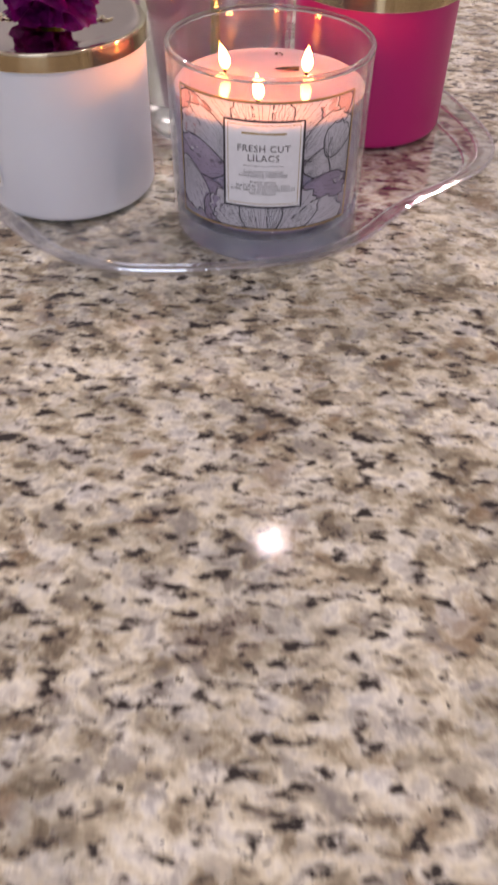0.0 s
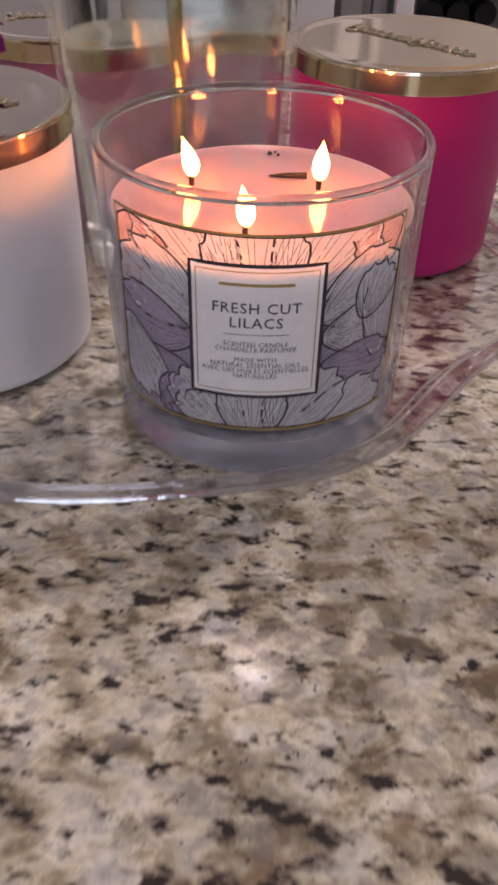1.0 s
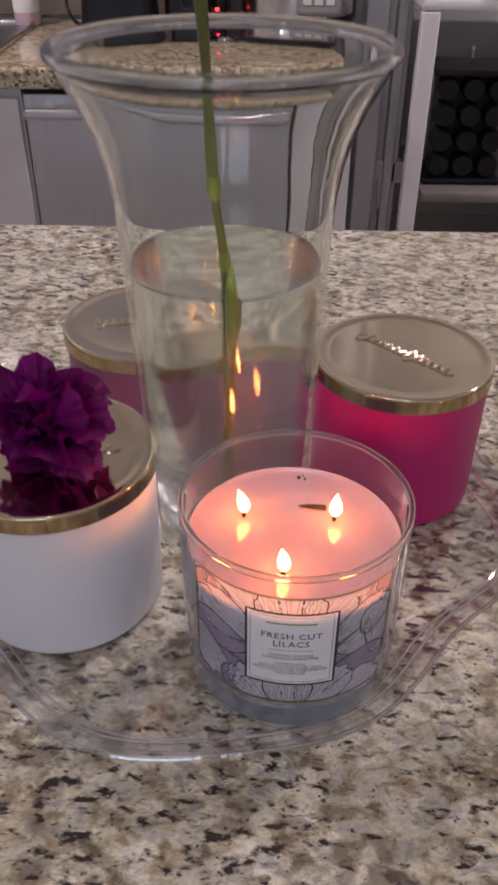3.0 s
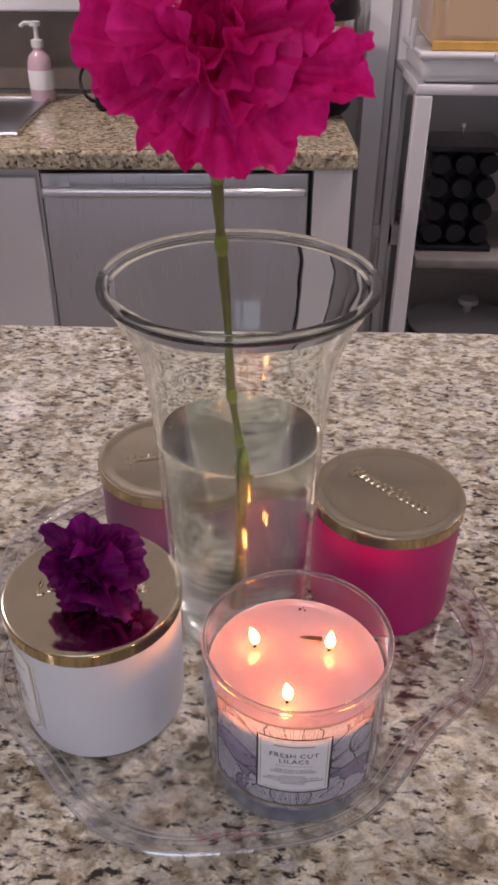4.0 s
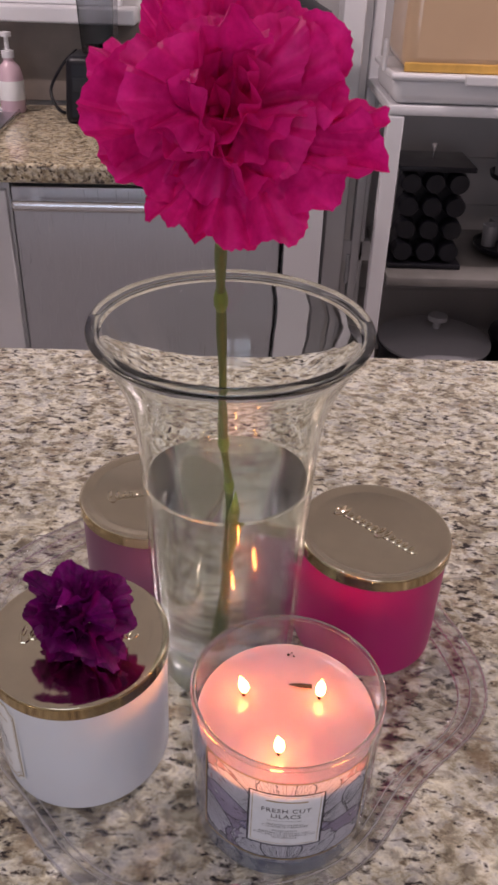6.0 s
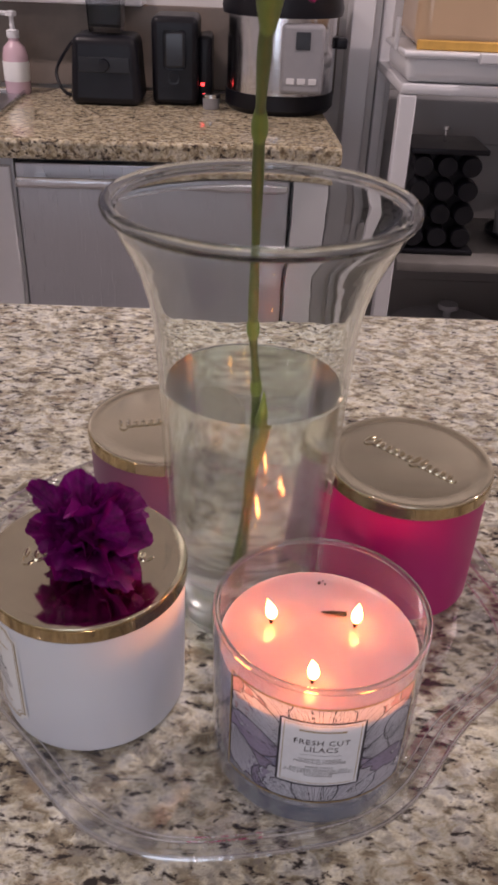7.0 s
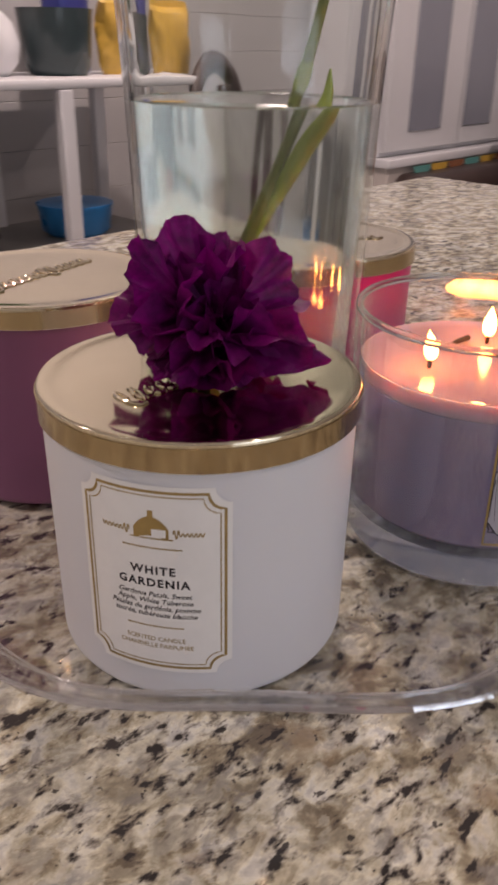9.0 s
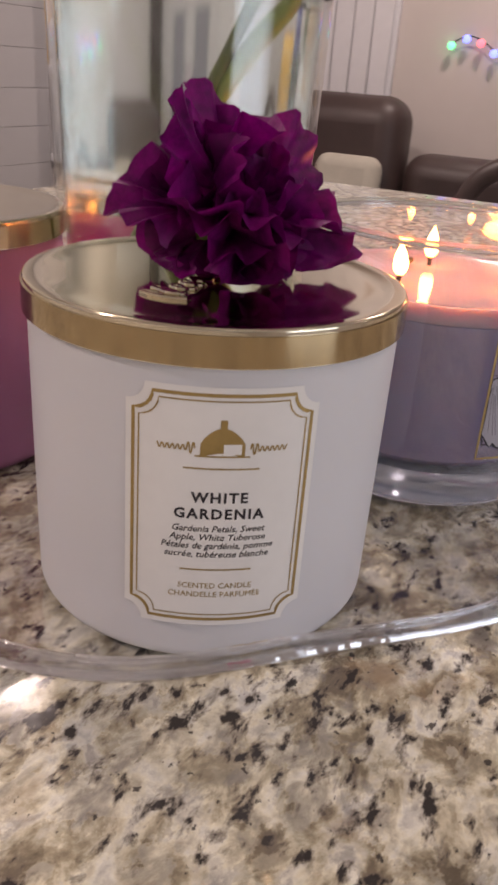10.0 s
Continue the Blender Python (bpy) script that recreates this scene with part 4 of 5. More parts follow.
def pink_carnation():
    c = thing("carnation", pose(*STEM[0]), "large hot pink carnation on a long green stem in the vase", "flower")
    inv = Vector(STEM[0])
    loc = [Vector(p) - inv for p in STEM]
    pts = spline(loc, 8)
    part("stem", tube(pts, [0.0021 + 0.0003 * math.sin(i * 0.6) for i in range(len(pts))], 12), M_STEM, c, "green stem with swollen joints")
    for i in (3, 4, 6):
        p, d = loc[i], (loc[i + 1] - loc[i - 1]).normalized()
        part("stem_joint", tube([p - d * 0.006, p - d * 0.002, p + d * 0.002, p + d * 0.007], [0.0021, 0.0030, 0.0030, 0.0021], 12), M_SEPAL, c, "swollen yellow-green stem joint")
    # leaf sheath and bud shoot at the water line
    p, d = loc[3], (loc[4] - loc[2]).normalized()
    q1, q2 = loc[2] - (loc[2] - loc[1]) * 0.5, loc[2].lerp(loc[3], 0.45)
    part("side_shoot", tube(spline([q1 + Vector((0.0004, -0.0006, 0)), loc[2] + Vector((0.0020, -0.0030, 0)), q2 + Vector((0.0032, -0.0058, 0)), p + Vector((0.0034, -0.0080, -0.009)), p + Vector((0.0036, -0.0096, 0.003))], 6), [0.0003 + 0.0030 * math.sin(math.pi * min(1, i / 24) * 0.99) for i in range(25)], 10), M_SEPAL, c, "pale green folded leaf shoot")
    up = (loc[-1] - loc[-3]).normalized()
    part("calyx", tube([loc[-1] - up * 0.016, loc[-1] - up * 0.010, loc[-1], loc[-1] + up * 0.010], [0.0024, 0.0034, 0.0050, 0.0058], 14), M_SEPAL, c, "green calyx under the petals")
    carnation(c, M_PINK_PETAL, CAR_C - inv, 0.0298, Vector((0.06, -0.86, 0.50)), [(6, 4, 0.66, 0.70, 0.2), (24, 6, 0.92, 0.92, 0.5), (44, 6, 1.04, 1.05, 0.7), (66, 6, 1.10, 1.15, 0.7), (88, 6, 1.06, 1.20, 0.5), (110, 5, 1.0, 1.1, 0.4)], 23, 0.19)
    # single petals that stand out of the ball: sideways, upward, length, width
    rnd = random.Random(41)
    face, lift = Vector((0.06, -0.80, 0.56)), Vector((0.0, 0.56, 0.82))
    for sx, su, ln, wd in ((-0.66, 0.86, 0.046, 0.012), (-1.0, 0.46, 0.047, 0.022), (-1.0, 0.02, 0.045, 0.028), (-0.85, -0.42, 0.041, 0.026), (-0.42, -0.90, 0.046, 0.017), (-0.02, -1.0, 0.044, 0.020), (0.42, -0.90, 0.043, 0.022),
                           (1.0, -0.10, 0.047, 0.020), (0.97, -0.30, 0.049, 0.018), (0.80, -0.56, 0.045, 0.018), (0.82, 0.45, 0.041, 0.024), (0.50, 0.88, 0.042, 0.024), (0.14, 1.0, 0.043, 0.024), (-0.30, 0.98, 0.040, 0.022)):
        ax = (Vector((1, 0, 0)) * sx + lift * su).normalized()
        bm = bmesh.new()
        ruffled_petal(bm, CAR_C - inv - face * 0.017 + ax * 0.002, ax, face, ln * 0.92, wd * 1.35, rnd.uniform(0.0, 0.5), 0.15, rnd)
        part("petal", bm, M_PINK_PETAL, c).data.shade_smooth()


pink_carnation()
FLZ = TZ + 0.0918


def purple_bloom():
    c = thing("purple_carnation", pose(-0.1022, 0.4650, FLZ), "cut deep purple carnation head lying on the gold lid", "flower")
    carnation(c, M_PURPLE_PETAL, Vector((0.0, 0.0, 0.0222)), 0.0270, Vector((-0.35, -0.50, 0.80)), [(10, 6, 0.85, 0.80, 0.3), (32, 8, 1.04, 0.95, 0.5), (56, 9, 1.10, 1.00, 0.6), (80, 8, 1.04, 1.05, 0.5), (94, 7, 0.90, 0.95, 0.3)], 8, 0.22)
    c.scale = (1.0, 1.0, 0.95)
    rnd = random.Random(12)
    for dx, dy, dz, ln, wd in ((-0.12, 0.50, 0.86, 0.033, 0.027), (-0.66, 0.42, 0.60, 0.036, 0.019), (0.66, -0.30, 0.55, 0.033, 0.026), (0.55, 0.30, 0.62, 0.032, 0.022)):
        ax = Vector((dx, dy, dz)).normalized()
        bm = bmesh.new()
        ruffled_petal(bm, Vector((0, 0, 0.019)), ax, Vector((-0.2, -0.8, 0.5)), ln, wd, rnd.uniform(-0.2, 0.4), 0.12, rnd)
        part("petal", bm, M_PURPLE_PETAL, c).data.shade_smooth()
    # petals lie flat where they meet the lid and curl up under the head
    for ob in c.children:
        for v in ob.data.vertices:
            if v.co.z < 0.005:
                v.co.z = 0.0006 + 0.0044 * math.exp((v.co.z - 0.005) / 0.0044)
                v.co.x, v.co.y = v.co.x * 0.88, v.co.y * 0.88
    part("calyx", tube([(0.0, 0.012, 0.0010), (0.0, 0.009, 0.006), (0.0, 0.006, 0.012)], [0.003, 0.006, 0.007], 10), M_SEPAL, c)


purple_bloom()

# ---- kitchen run along the north wall ----
K = pose(0.173, 1.868, 0.0, 0, 0, 2.3)  # right front corner of the counter, u to the right, v away
DEPTH = 0.60


def counter_run():
    w = thing("counter_worktop", K, "beige granite kitchen counter with a raw rounded edge", "worktop")
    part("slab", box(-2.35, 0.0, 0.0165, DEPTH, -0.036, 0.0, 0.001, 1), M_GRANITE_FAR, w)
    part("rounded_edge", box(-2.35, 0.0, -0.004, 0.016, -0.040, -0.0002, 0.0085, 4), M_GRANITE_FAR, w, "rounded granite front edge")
    sink = thing("sink", K, "stainless steel sink set into the counter", "sink")
    bm = bmesh.new()
    tube_into(bm, [(-1.55, 0.12, 0.004), (-0.735, 0.12, 0.004), (-0.735, 0.50, 0.004), (-1.55, 0.50, 0.004), (-1.55, 0.12, 0.004)], 0.008, 8)
    part("rim", bm, M_STEEL_BRIGHT, sink)
    part("basin", box(-1.54, -0.745, 0.13, 0.49, 0.0005, 0.0035), M_STEEL, sink)
    cab = thing("base_cabinet", K, "white painted base cabinet with two doors beside the dishwasher", "cabinet")
    part("body", box(-2.35, -0.678, 0.035, DEPTH, FLOOR + 0.09, -0.040), M_WHITE_PAINT, cab)
    part("door", box(-1.22, -0.683, 0.016, 0.035, FLOOR + 0.11, -0.060, 0.003), M_WHITE_PAINT, cab)
    part("door", box(-1.72, -1.225, 0.016, 0.035, FLOOR + 0.11, -0.060, 0.003), M_WHITE_PAINT, cab)
    part("plinth", box(-2.35, -0.678, 0.09, DEPTH, FLOOR, FLOOR + 0.09), M_BLACK, cab)
    end = thing("end_panel", K, "white painted cabinet end panel beside the dishwasher", "cabinet")
    part("panel", box(-0.090, -0.008, 0.020, DEPTH, FLOOR + 0.101, -0.040, 0.002), M_WHITE_PAINT, end)
    part("plinth", box(-0.090, -0.008, 0.026, DEPTH, FLOOR, FLOOR + 0.10, 0.002), M_WHITE_PAINT, end)
    dw = thing("dishwasher", K, "brushed stainless steel dishwasher with bar handle", "dishwasher")
    part("body", box(-0.675, -0.092, 0.050, DEPTH, FLOOR + 0.09, -0.045), M_BLACK, dw)
    part("front", box(-0.673, -0.100, 0.022, 0.050, FLOOR + 0.10, -0.052, 0.004), M_STEEL, dw, "brushed steel front")
    h = part("handle", box(-0.666, -0.106, -0.030, -0.006, -0.092, -0.070, 0.008, 3), M_STEEL_BRIGHT, dw, "bright steel bar handle")
    for u in (-0.62, -0.16):
        part("handle_post", box(u - 0.012, u + 0.012, -0.008, 0.022, -0.089, -0.073, 0.002), M_STEEL_BRIGHT, h)


counter_run()
structure("backsplash", box(-2.5, 0.205, 2.480, 2.498, 0.003, 0.198, 0.002), M_BACKSPLASH, "brown-grey stone backsplash behind the counter", "backsplash")

win = thing("window_1", pose(0, 0, 0), "white kitchen window frame above the backsplash", "window", kind="structure")
part("window_sill", box(-1.75, -0.29, 2.40, 2.499, 0.199, 0.235, 0.005), M_WHITE_PAINT, win)
part("window_frame", box(-1.72, -0.33, 2.465, 2.497, 0.236, 0.29, 0.003), M_WHITE_PAINT, win)
part("window_frame", box(-0.39, -0.33, 2.465, 2.497, 0.291, 1.15, 0.003), M_WHITE_PAINT, win)
part("pane", box(-1.72, -0.391, 2.480, 2.490, 0.291, 1.15), M_PANE, win)


def soap_bottle(x, y):
    b = thing("soap_bottle", pose(x, y, 0.0), "clear pump bottle of pink hand soap by the sink", "bottle")
    part("bottle", lathe([(0.0, 0.0), (0.028, 0.0), (0.031, 0.005), (0.031, 0.085), (0.026, 0.105), (0.013, 0.118), (0.012, 0.128), (0.0, 0.128)], 32), M_PINK_SOAP, b)
    p = part("pump", lathe([(0.0, 0.126), (0.015, 0.126), (0.015, 0.142), (0.006, 0.145), (0.005, 0.172), (0.013, 0.173), (0.013, 0.183), (0.0, 0.185)], 24), M_WHITE_PAINT, b, "white pump")
    part("nozzle", tube([(0.0, 0.0, 0.178), (-0.025, -0.004, 0.180), (-0.036, -0.006, 0.172)], 0.005, 8), M_WHITE_PAINT, p)
    part("label", lathe([(0.0315, 0.030), (0.0318, 0.031), (0.0318, 0.074), (0.0315, 0.075)], 32), M_PAPER, b, "pale label")


soap_bottle(-0.600, 2.345)


def blender():
    b = thing("blender", pose(-0.362, 2.290, 0.0), "black countertop blender with smoked jug", "blender")
    b.scale = (0.86, 0.86, 0.86)
    bm = bmesh.new()
    box_into(bm, -0.098, 0.098, -0.09, 0.09, 0.0, 0.175, 0.022, 4)
    for v in bm.verts:
        s = 1 - 0.12 * v.co.z / 0.175
        v.co.x *= s
        v.co.y *= s
    part("motor_base", bm, M_BLACK, b)
    part("control_strip", box(-0.07, 0.07, -0.0905, -0.084, 0.085, 0.125, 0.003), M_SCREEN, b)
    part("knob", lathe([(0.0, 0.0), (0.016, 0.0), (0.014, 0.014), (0.0, 0.014)], 20), M_BLACK, b).matrix_local = pose(0, -0.09, 0.105, 90)
    part("jug", lathe([(0.058, 0.178), (0.062, 0.19), (0.075, 0.40), (0.072, 0.40), (0.058, 0.192), (0.0, 0.19)], 4), M_SMOKE, b, "smoked clear jug").matrix_local = pose(0, 0, 0, 0, 0, 45)
    part("jug_lid", box(-0.06, 0.06, -0.06, 0.06, 0.40, 0.43, 0.008), M_BLACK, b)


blender()


def coffee_maker():
    c = thing("coffee_maker", pose(-0.200, 2.328, 0.0), "black drip coffee maker with a red light", "coffee maker")
    c.scale = (0.92, 0.92, 0.90)
    part("body", box(-0.060, 0.060, -0.08, 0.09, 0.0, 0.215, 0.016, 3), M_BLACK, c)
    part("front_recess", box(-0.030, 0.030, -0.086, -0.079, 0.09, 0.185, 0.01), M_SCREEN, c)
    part("tank", box(0.058, 0.095, -0.05, 0.08, 0.0, 0.17, 0.012, 3), M_BLACK, c)
    part("indicator", box(0.066, 0.076, -0.054, -0.049, 0.048, 0.056, 0.001), M_RED_LED, c, "lit red light")
    part("chrome_ring", lathe([(0.012, 0.0), (0.016, 0.0), (0.016, 0.006), (0.012, 0.006)], 20, close=True), M_SCREEN, c).matrix_local = pose(-0.002, -0.082, 0.07, 90)


coffee_maker()


def pressure_cooker():
    p = thing("pressure_cooker", pose(0.052, 2.290, 0.0), "stainless steel electric pressure cooker with black lid", "cooker")
    p.scale = (0.90, 0.90, 0.98)
    part("base", lathe([(0.0, 0.0), (0.135, 0.0), (0.146, 0.012), (0.146, 0.045), (0.0, 0.045)], 48), M_BLACK, p)
    part("drum", lathe([(0.0, 0.0455), (0.143, 0.0455), (0.143, 0.210), (0.0, 0.210)], 48), M_STEEL_BRIGHT, p, "brushed steel drum")
    part("lid", lathe([(0.0, 0.2105), (0.155, 0.2105), (0.158, 0.225), (0.150, 0.262), (0.09, 0.290), (0.0, 0.295)], 48), M_BLACK, p, "black domed lid")
    part("knob", box(-0.035, 0.035, -0.02, 0.02, 0.29, 0.325, 0.01, 3), M_BLACK, p)
    pan = part("control_panel", box(-0.006, 0.102, -0.155, -0.100, 0.052, 0.200, 0.010, 3), M_GREY_PLASTIC, p, "grey control panel")
    part("display", box(0.030, 0.066, -0.157, -0.154, 0.148, 0.185, 0.001), M_SCREEN, pan)
    for k in range(3):
        part("button", box(0.010 + 0.028 * k, 0.030 + 0.028 * k, -0.157, -0.154, 0.075, 0.088, 0.001), M_WHITE_PAINT, pan)
    part("handle", box(0.142, 0.172, -0.03, 0.03, 0.14, 0.165, 0.006), M_BLACK, p)


pressure_cooker()
jarlet = thing("small_jar", pose(-0.112, 2.235, 0.0), "small silver-lidded glass jar on the counter", "jar")
part("glass_body", lathe([(0.0, 0.0), (0.018, 0.0), (0.02, 0.004), (0.02, 0.025), (0.0, 0.025)], 20), M_GREY_PLASTIC, jarlet)
part("cap", lathe([(0.0, 0.0255), (0.021, 0.0255), (0.021, 0.034), (0.0, 0.035)], 20), M_STEEL_BRIGHT, jarlet)
cord = thing("power_cord", pose(-0.475, 2.33, 0.0), "black power cord behind the blender", "cord")
part("cable", tube(spline([(0.05, 0.02, 0.01), (0.0, 0.0, 0.006), (-0.03, 0.03, 0.05), (-0.01, 0.10, 0.10), (0.02, 0.15, 0.13)], 8), 0.004, 8), M_BLACK, cord)

# door and casing right of the counter
door = thing("door_1", pose(0.228, 2.385, FLOOR), "white panelled door standing half open, grey in shade", "door", kind="structure")
part("casing", box(-0.005, 0.050, -0.02, 0.10, 0.0, 2.15, 0.004), M_WHITE_PAINT, door)
part("casing", box(0.075, 0.100, 0.0, 0.10, 0.0, 2.15, 0.004), M_WHITE_PAINT, door)
part("leaf", box(0.052, 0.073, 0.02, 0.10, 0.0, 2.10, 0.002), M_WALL, door)
for z in (0.45, 1.25, 1.85):
    part("hinge", box(0.066, 0.080, 0.010, 0.022, z, z + 0.09, 0.002), M_STEEL, door)
part("rail", box(0.050, 0.190, 0.015, 0.045, 0.52, 0.58, 0.003), M_WHITE_PAINT, door)

# horizontal boards on the wall behind the shelves
boards = thing("board_wall", pose(0, 0, 0), "pale grey horizontal wall boards behind the shelf unit", "wall boards", kind="structure")
bm0 = box(0.335, 2.40, 2.480, 2.498, 0.0, 0.1312, 0.0012, 1)
first = part("plank", bm0, M_BOARD, boards)
first.location.z = FLOOR + 0.01
for k in range(1, 17):
    p = new("plank", first.data)
    p.parent = boards
    p.location.z = FLOOR + 0.01 + 0.132 * k


# ---- shelf unit ----
def shelf_unit():
    s = thing("shelf_unit", pose(0.303, 2.030, FLOOR), "long white open shelf unit against the wall", "shelf")
    L, D, H = 1.01, 0.40, 1.012
    part("top_board", box(0.0, L, 0.0, D, H - 0.022, H, 0.006), M_WHITE_PAINT, s)
    for u in (0.0, 0.60, L - 0.045):
        for v in (0.0, D - 0.03):
            part("post", box(u, u + 0.038, v, v + 0.03, 0.0, H - 0.023, 0.004), M_WHITE_PAINT, s)
    part("shelf_board", box(0.046, L - 0.046, 0.004, D - 0.004, 0.593, 0.615, 0.003), M_SHELF_WOOD, s)
    part("shelf_board", box(0.046, L - 0.046, 0.004, D - 0.004, 0.205, 0.227, 0.003), M_SHELF_WOOD, s)
    return s


shelf_unit()
ST = FLOOR + 1.012


def bread_box():
    b = thing("bread_box", pose(0.308, 2.030, ST), "white bread box with tan see-through lid", "bread box")
    bm = box(0.0, 0.40, 0.0, 0.26, 0.001, 0.060, 0.022, 4)
    part("tray", bm, M_WHITE_PAINT, b)
    part("tray_lip", box(-0.008, 0.408, -0.008, 0.268, 0.050, 0.064, 0.006, 3), M_WHITE_PAINT, b)
    part("lid", box(0.016, 0.384, 0.014, 0.246, 0.0645, 0.235, 0.030, 5), M_TAN, b, "tan translucent plastic lid")
    part("bread", box(0.020, 0.380, 0.0125, 0.02, 0.0648, 0.084, 0.003), M_AMBER, b, "golden bread seen through the lid")
    part("latch", box(0.15, 0.25, -0.016, -0.006, 0.044, 0.066, 0.004), M_WHITE_PAINT, b)
    part("side_clip", box(-0.016, -0.006, 0.08, 0.10, 0.055, 0.12, 0.004), M_WHITE_PAINT, b)


bread_box()


def spice_rack():
    r = thing("spice_rack", pose(0.450, 2.175, FLOOR + 0.6155), "black revolving spice rack filled with round jars", "spice rack")
    part("base", box(-0.115, 0.115, -0.09, 0.09, 0.0, 0.016, 0.004), M_BLACK, r)
    part("top", box(-0.115, 0.115, -0.09, 0.09, 0.306, 0.322, 0.004), M_BLACK, r)
    part("core", box(-0.085, 0.085, -0.030, 0.06, 0.0165, 0.3055), M_BLACK, r)
    part("handle", lathe([(0.004, 0.322), (0.004, 0.355), (0.010, 0.358), (0.010, 0.368), (0.0, 0.370)], 16), M_STEEL_BRIGHT, r)
    cap = None
    for i in range(3):
        for j in range(4):
            m = pose(-0.072 + 0.072 * i, -0.035, 0.052 + 0.072 * j, 90)
            if cap is None:
                cap = part("jar_cap", lathe([(0.0, 0.0), (0.031, 0.0), (0.031, 0.040), (0.028, 0.046), (0.0, 0.047)], 24), M_BLACK, r)
                cap.matrix_local = m
                gl = part("jar_neck", lathe([(0.0315, -0.0), (0.0325, 0.002), (0.0325, 0.010), (0.0315, 0.012)], 24), M_BLACK, cap)
            else:
                q = new("jar_cap", cap.data)
                q.parent = r
                q.matrix_local = m
                n = new("jar_neck", gl.data)
                n.parent = q
    r.scale = (0.80, 0.90, 0.78)


spice_rack()


def tier_stand(x, y):
    r = thing("tier_stand", pose(x, y, FLOOR + 0.6155), "small black two-tier stand holding glasses", "stand")
    part("pole", lathe([(0.0, 0.0), (0.008, 0.0), (0.006, 0.34), (0.0, 0.345)], 12), M_BLACK, r)
    for z, q in ((0.02, 0.095), (0.20, 0.085)):
        tier = part("tier", lathe([(0.0, z), (q, z), (q + 0.004, z + 0.012), (q, z + 0.012), (q - 0.003, z + 0.004), (0.0, z + 0.004)], 28), M_BLACK, r)
        for k in range(6):
            a = k * math.pi / 3
            g = part("glass_cup", lathe([(0.0, 0.0), (0.018, 0.0), (0.022, 0.055), (0.020, 0.055), (0.016, 0.004), (0.0, 0.004)], 16), M_GREY_PLASTIC, tier)
            g.location = (0.06 * math.cos(a), 0.06 * math.sin(a), z + 0.0045)


tier_stand(0.700, 2.22)


def lidded_pot(x, y, r, label, lid_mat):
    p = thing("cooking_pot", pose(x, y, FLOOR + 0.2275), label, "pot")
    part("pan", lathe([(0.0, 0.0), (r - 0.01, 0.0), (r, 0.012), (r, 0.135), (r + 0.008, 0.140), (0.0, 0.140)], 40), M_BLACK, p)
    ld = part("lid", lathe([(0.0, 0.1405), (r + 0.004, 0.1405), (r + 0.006, 0.148), (r * 0.6, 0.170), (0.0, 0.182)], 40), lid_mat, p, "glass lid with steel rim")
    part("knob", lathe([(0.010, 0.180), (0.012, 0.200), (0.028, 0.206), (0.026, 0.218), (0.0, 0.222)], 20), M_GREY_PLASTIC, ld)


lidded_pot(0.535, 2.20, 0.150, "black cooking pot with a grey glass lid", M_GREY_PLASTIC)
lidded_pot(0.835, 2.24, 0.125, "black cooking pot with a black lid", M_BLACK)


def white_planter(x, y):
    p = thing("potted_plant", pose(x, y, ST), "small green plant in a rounded white pot", "plant")
    part("pot", lathe([(0.0, 0.0), (0.045, 0.0), (0.072, 0.03), (0.078, 0.07), (0.066, 0.115), (0.042, 0.140), (0.038, 0.138), (0.058, 0.10), (0.0, 0.09)], 32), M_WHITE_PAINT, p, "white glazed pot")
    rnd = random.Random(3)
    for k in range(16):
        a, ln, tl = rnd.random() * 6.28, rnd.uniform(0.10, 0.20), rnd.uniform(0.1, 0.7)
        bm = bmesh.new()
        prev = None
        for i in range(7):
            s = i / 6
            w = 0.014 * math.sin(math.pi * (0.08 + 0.9 * s))
            q = Vector((math.sin(tl * (0.4 + s)) * ln * s, 0, 0.12 + math.cos(tl * s) * ln * s))
            row = [bm.verts.new(q + Vector((0, -w, 0.003))), bm.verts.new(q), bm.verts.new(q + Vector((0, w, 0.003)))]
            if prev:
                bm.faces.new((prev[0], prev[1], row[1], row[0]))
                bm.faces.new((prev[1], prev[2], row[2], row[1]))
            prev = row
        part("leaf", bm, M_LEAF, p).matrix_local = pose(0, 0, 0, 0, 0, math.degrees(a))


white_planter(0.835, 2.22)
gp = thing("plant_pot", pose(1.025, 2.21, ST), "dark green glazed pot on the white shelf", "pot")
part("pot", lathe([(0.0, 0.0), (0.070, 0.0), (0.082, 0.02), (0.092, 0.13), (0.094, 0.15), (0.086, 0.15), (0.080, 0.13), (0.0, 0.12)], 36), M_GREEN_POT, gp)
part("soil", lathe([(0.0, 0.128), (0.079, 0.127), (0.079, 0.12), (0.0, 0.12)], 24), M_BROWN, gp)


def bag(name, x, y, w, d, h, mat, label, seed):
    rnd = random.Random(seed)
    b = thing(name, pose(x, y, ST), label, "bag")
    bm = bmesh.new()
    rings = []
    for j in range(13):
        t = j / 12
        fat = math.sin(math.pi * (0.12 + 0.80 * t)) ** 0.5 * (1.0 if t < 0.85 else 0.9)
        row = []
        for i in range(28):
            a = 2 * math.pi * i / 28
            k = 1 + 0.06 * math.sin(5 * a + 7 * t + seed) + rnd.uniform(-0.03, 0.03)
            row.append(bm.verts.new((w / 2 * math.cos(a) * k * (0.86 + 0.14 * fat), d / 2 * math.sin(a) * k * (fat if t < 0.9 else 0.15), h * t)))
        rings.append(row)
    for a, c in zip(rings, rings[1:]):
        for i in range(28):
            bm.faces.new((a[i], a[(i + 1) % 28], c[(i + 1) % 28], c[i]))
    bm.faces.new(rings[0][::-1])
    bm.faces.new(rings[-1])
    part("crumpled_body", bm, mat, b)
    return b


